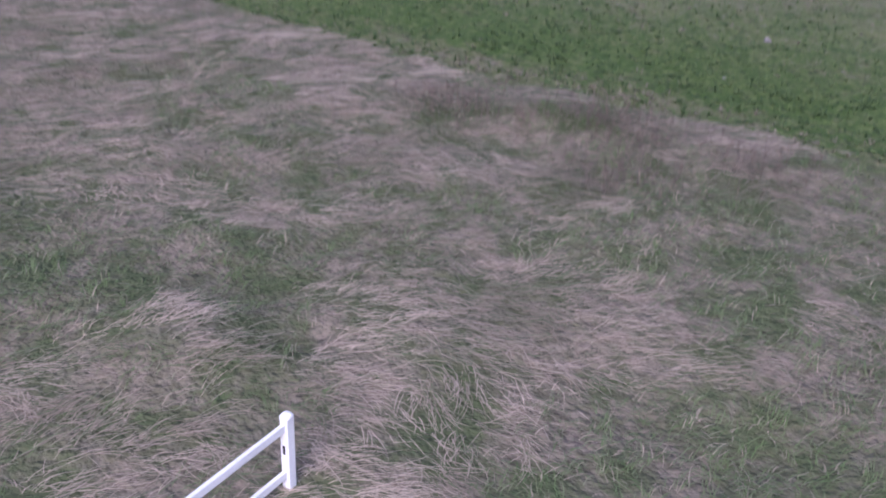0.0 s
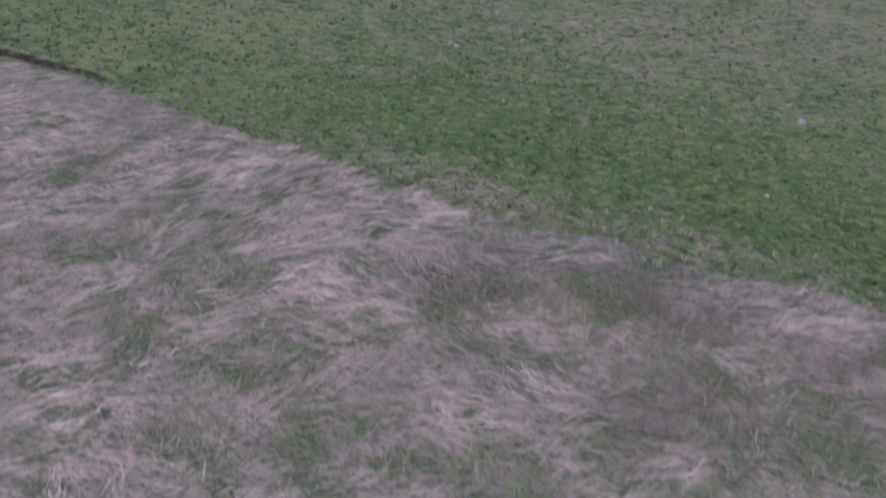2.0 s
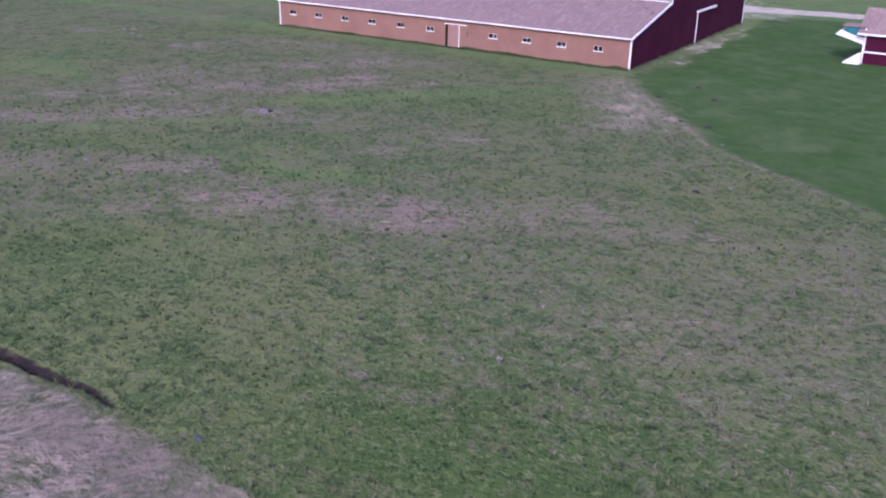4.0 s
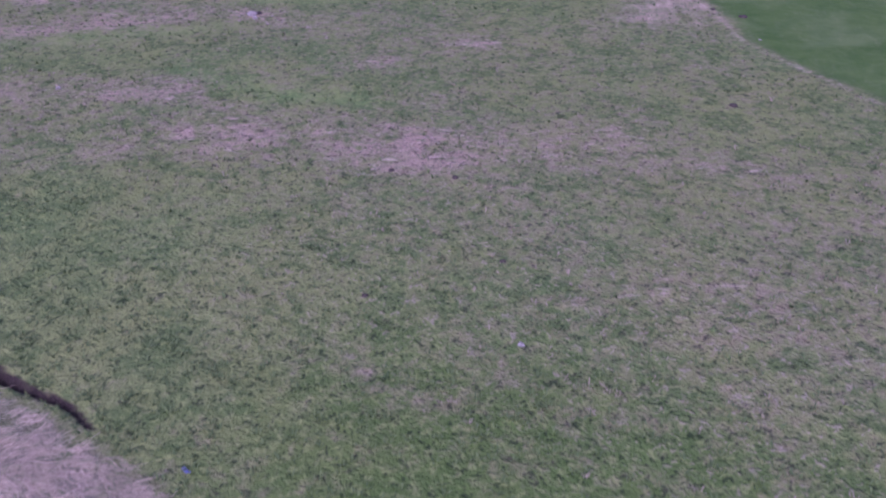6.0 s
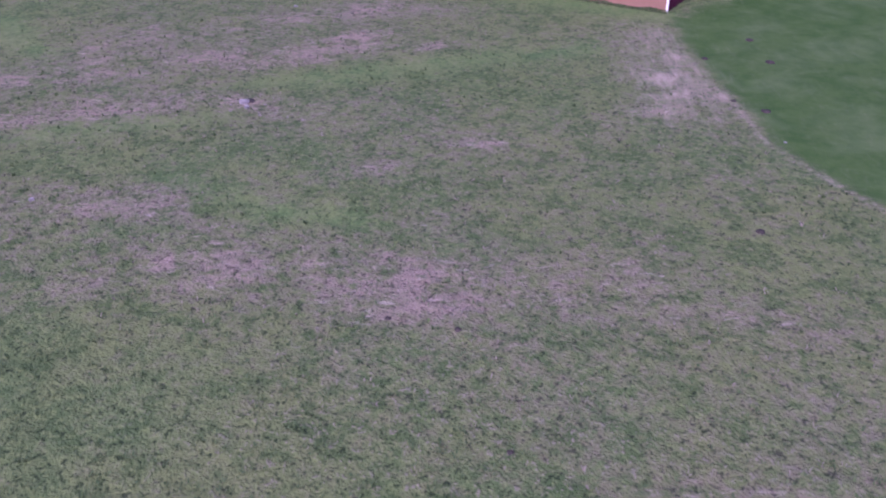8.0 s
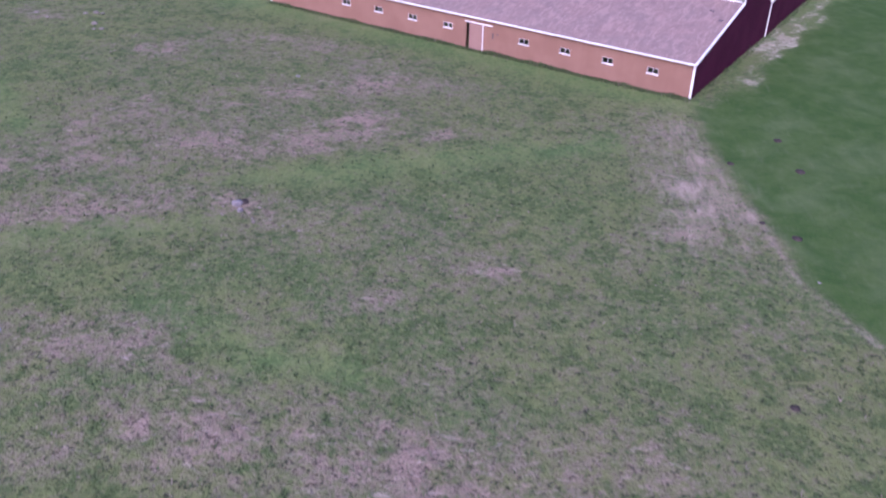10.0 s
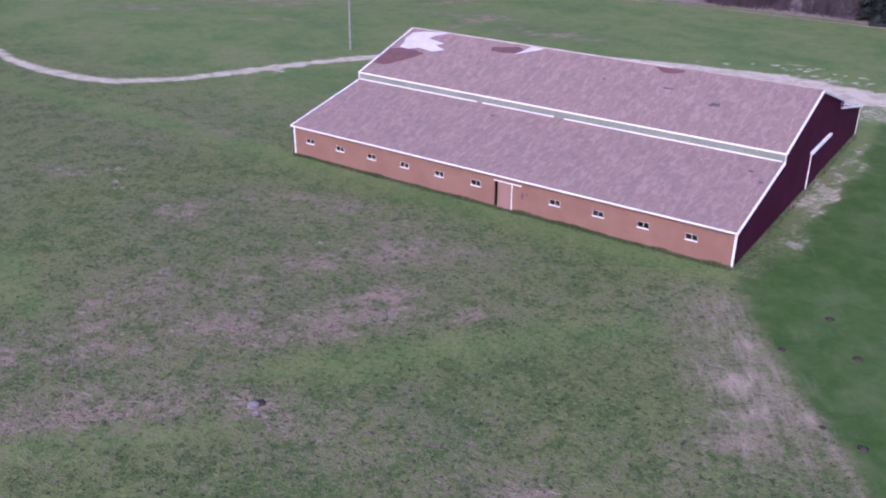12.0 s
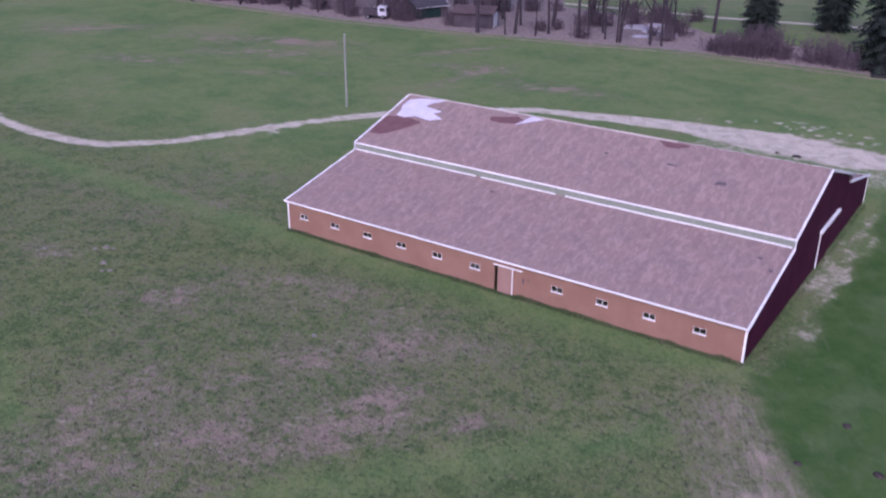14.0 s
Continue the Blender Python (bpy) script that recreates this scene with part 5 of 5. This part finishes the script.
def spruce(seed, tall, wide):
    """A dense dark conifer: trunk and tiers of drooping boughs, each a spray of needle tufts."""
    rnd = random.Random(seed)
    t = base("spruce_tree", 0, 0, 0, 0, "dense dark green spruce standing beside brown brush", "tree", "spruces behind the field")
    part("trunk", tube(bmesh.new(), [(0, 0, -0.2), (0, 0, tall * 0.5), (0, 0, tall)], [0.26, 0.16, 0.02], 8), M_BARK, t)
    bm = bmesh.new()
    z = 0.5
    while z < tall - 0.2:
        reach = wide * (1 - z / tall) ** 0.45 * min(1.0, 0.70 + 0.08 * z)
        for k in range(16):
            a = rnd.uniform(0, 6.283)
            r = reach * rnd.uniform(0.55, 1.10)
            tip = Vector((math.cos(a) * r, math.sin(a) * r, max(z - r * rnd.uniform(0.0, 0.35), 0.1)))
            root = Vector((0, 0, z + rnd.uniform(0.0, 0.3)))
            side = Vector((-math.sin(a), math.cos(a), 0))
            for j in range(7):
                f = 0.25 + 0.75 * j / 6
                c = root.lerp(tip, f) + Vector((0, 0, 0.12 * math.sin(f * 3.14)))
                w = r * 0.34 * (1.15 - f) + 0.20
                for s in (-1, 1):
                    e = c + side * s * w + (tip - root).normalized() * w * 0.7 + Vector((rnd.gauss(0, 0.05), rnd.gauss(0, 0.05), -0.12 - rnd.random() * 0.1))
                    v = [bm.verts.new(c + Vector((0, 0, 0.05))), bm.verts.new(c + (tip - root).normalized() * 0.22), bm.verts.new(e), bm.verts.new(c - (tip - root).normalized() * 0.10 - Vector((0, 0, 0.1)))]
                    bm.faces.new((v[0], v[1], v[2]))
                    bm.faces.new((v[0], v[2], v[3]))
        z += 0.30
    part("crown", bm, M_NEEDLE, t)
    return t


sp = spruce(1, 20, 3.0)
sp.matrix_world = pose(-34.4, 117, 0) @ Matrix.Scale(1.22, 4)
for sx, sy, sc in ((-24.4, 130, 1.08), (-9.6, 99.5, 1.5), (-4, 112, 1.4), (6, 120, 1.5)):
    copy_thing(sp, pose(sx, sy, 0, 0, 0, sx * 40) @ Matrix.Scale(sc, 4))


def brush(seed):
    """A twiggy leafless shrub, dense and rounded but ragged."""
    rnd = random.Random(seed)
    bm = bmesh.new()
    for k in range(110):
        a, lean = rnd.uniform(0, 6.283), abs(rnd.gauss(0, 0.6))
        h = rnd.uniform(1.2, 3.0) * math.cos(min(lean, 1.2))
        o = Vector((rnd.gauss(0, 0.7), rnd.gauss(0, 0.6), -0.05))
        m = o + Vector((math.cos(a) * lean * 0.7, math.sin(a) * lean * 0.7, h * 0.6))
        e = m + Vector((math.cos(a) * lean * 0.9 + rnd.gauss(0, 0.15), math.sin(a) * lean * 0.9 + rnd.gauss(0, 0.15), h * 0.4))
        tube(bm, [o, m, e], [0.034, 0.026, 0.014], 3)
        for j in range(3):
            p = m.lerp(e, rnd.random())
            tube(bm, [p, p + Vector((rnd.gauss(0, 0.28), rnd.gauss(0, 0.28), rnd.uniform(0.05, 0.4)))], [0.026, 0.014], 3)
    t = base("shrub", 0, 0, 0, 0, "leafless purplish-brown brush at the field edge", "shrub", "brush along the field edge")
    part("brush", bm, M_BRUSH, t)
    return t


shrubs = [brush(1), brush(2)]
BRUSH = ((-36.5, 98.6, 1.1), (-33.8, 98, 1.4), (-31, 98.6, 1.3), (-28.5, 99.4, 1.4), (-25.6, 99.8, 1.3), (-20, 100, 1.2), (-17.5, 99.2, 1.2), (-15, 98.3, 1.1), (-35, 101, 1.2), (-29.5, 102, 1.2), (-103, 93.5, 1.2), (-98.5, 93.0, 1.3), (-96.2, 92.6, 1.1), (-86.6, 93.5, 0.8), (-113, 94, 1.0), (-120, 93, 1.0), (-127, 92, 1.1), (-133, 91.5, 1.0), (-141, 90.5, 1.0), (-147, 89, 0.9), (-4, 98.5, 1.2), (2, 99, 1.1))
brnd = random.Random(4)
UNDER = [(brnd.uniform(-165, -46), brnd.random(), brnd.uniform(0.6, 1.2)) for i in range(55)]
UNDER = [(bx, float(line_y(bx, WOOD_EDGE)) + 3 + 30 * v, sc) for bx, v, sc in UNDER if not (-108 < bx < -74 and v < 0.5)]
for i, (bx, by, sc) in enumerate(BRUSH + tuple(UNDER)):
    m = pose(bx, by, 0, 0, 0, i * 77) @ Matrix.Scale(sc, 4)
    if i < 2:
        shrubs[i].matrix_world = m
    else:
        copy_thing(shrubs[i % 2], m)


# ---- sheds and a truck among the trees ----
def shed(x, y, rz, w, d, h, rise, wall, roof, label, garage=False, trim=M_WHITE):
    s = base("shed", x, y, 0, rz, label, "shed")
    part("wall", one(0, 0, 0, w, 0.12, h), wall, s)
    part("wall", one(0, d - 0.12, 0, w, d, h), wall, s)
    for x0 in (0.0, w - 0.12):
        part("wall", prism([(0.12, 0), (d - 0.12, 0), (d - 0.12, h), (d / 2, h + rise - 0.05), (0.12, h)], x0, x0 + 0.12), wall, s)
    run = math.hypot(d / 2 + 0.4, rise * (d / 2 + 0.4) / (d / 2))
    tilt = math.degrees(math.atan2(rise, d / 2))
    low = h - 0.4 * rise / (d / 2)
    for k in (0, 1):
        r = part("roof", one(-0.4, 0, 0.0, w + 0.4, run, 0.1), roof, s)
        r.matrix_local = pose(0, -0.4, low, tilt) if not k else pose(w, d + 0.4, low, 0, 0, 180) @ pose(0, 0, 0, tilt)
        part("fascia", one(-0.4, -0.05, 0.0, w + 0.4, -0.002, 0.12), trim, r)
        part("rake", one(w + 0.402, 0, 0.0, w + 0.45, run, 0.12), trim, r)
    if garage:
        part("garage_door", one(w + 0.003, 0.8, 0.05, w + 0.06, d - 0.8, h - 0.1), M_WHITE, s, "white garage door")
    else:
        part("door", one(w * 0.8, -0.05, 0.03, w * 0.8 + 1.6, -0.003, 2.1), M_GREYWALL, s, "grey door")
    return s


shed(-95.6, 94.6, 66, 7.0, 6.6, 2.4, 1.9, M_GREENWALL, M_GREYROOF, "dark green shed with grey roof among bare trees")
shed(-85.2, 92.2, 18, 7.6, 5, 2.8, 1.0, M_GREYWALL, M_BROWNROOF, "weathered grey-brown shed with white end door", True, M_BROWNROOF)

truck = base("truck", -102.9, 90.9, 0, 25, "old box truck with white cab parked among trees", "truck")
part("bed", one(-2.6, -0.95, 0.75, 0.3, 0.95, 1.9, bevel=0.06), M_GREYWALL, truck, "dark flat bed")
cab = part("cab", one(0.4, -0.95, 0.6, 2.2, 0.95, 2.5, bevel=0.12), M_TARP, truck, "white cab")
part("window", one(0.8, -0.965, 1.5, 1.8, -0.952, 2.2), M_DARK, cab, "dark side window")
part("windscreen", one(2.202, -0.75, 1.5, 2.215, 0.75, 2.2), M_DARK, cab, "dark glass")
for wx in (-1.7, 1.4):
    for wy in (-0.85, 0.85):
        wb = bmesh.new()
        bmesh.ops.create_cone(wb, cap_ends=True, segments=20, radius1=0.42, radius2=0.42, depth=0.26, matrix=Matrix.Translation((wx, wy, 0.42)) @ Matrix.Rotation(radians(90), 4, "X"))
        bmesh.ops.bevel(wb, geom=[e for e in wb.edges if len(e.link_faces) == 2 and any(len(f.verts) > 4 for f in e.link_faces)], offset=0.05, segments=2, affect="EDGES")
        wheel = part("wheel", wb, M_DARK, truck)
        hb = bmesh.new()
        bmesh.ops.create_cone(hb, cap_ends=True, segments=14, radius1=0.2, radius2=0.16, depth=0.06, matrix=Matrix.Translation((wx, wy + (0.14 if wy > 0 else -0.14), 0.42)) @ Matrix.Rotation(radians(-90 if wy > 0 else 90), 4, "X"))
        part("rim", hb, M_METAL, wheel)


def tarp_stack(x, y, w, d, h, rz, seed):
    """A pile under a pale sheet: sagging top and skirts."""
    bm = bmesh.new()
    nx_, ny_ = 14, 10
    g = {}
    for i in range(nx_ + 1):
        for j in range(ny_ + 1):
            u, v = i / nx_ * 2 - 1, j / ny_ * 2 - 1
            edge_ = max(abs(u), abs(v))
            z = h * (1 - max(0, (edge_ - 0.7) / 0.3)) * (0.85 + 0.3 * noise.noise(Vector((u * 2, v * 2, seed)))) + 0.02
            g[i, j] = bm.verts.new((u * w / 2, v * d / 2, z))
    for i in range(nx_):
        for j in range(ny_):
            bm.faces.new((g[i, j], g[i + 1, j], g[i + 1, j + 1], g[i, j + 1])).smooth = True
    ring = [e for e in bm.edges if e.is_boundary]
    out = bmesh.ops.extrude_edge_only(bm, edges=ring)
    for v in out["geom"]:
        if isinstance(v, bmesh.types.BMVert):
            v.co.z = -0.05
    ob = part("sheeted_mound", bm, M_PILE)
    ob.matrix_world = pose(x, y, 0, 0, 0, rz)
    return tagged(ob, "low heap under a pale sagging tarpaulin in the wood", "heap", "covered heaps")


for tx, ty, tw, td, th, rz in ((-56.0, 111.2, 4.6, 2.6, 0.7, 8), (-51.4, 108.8, 4.2, 2.2, 0.5, -12), (-51.6, 103.8, 3.6, 1.3, 0.3, 30), (-47.6, 107.4, 3.4, 1.8, 0.55, 25), (-53.6, 115.4, 3.4, 1.6, 0.5, 5)):
    tarp_stack(tx, ty, tw, td, th, rz, tx)
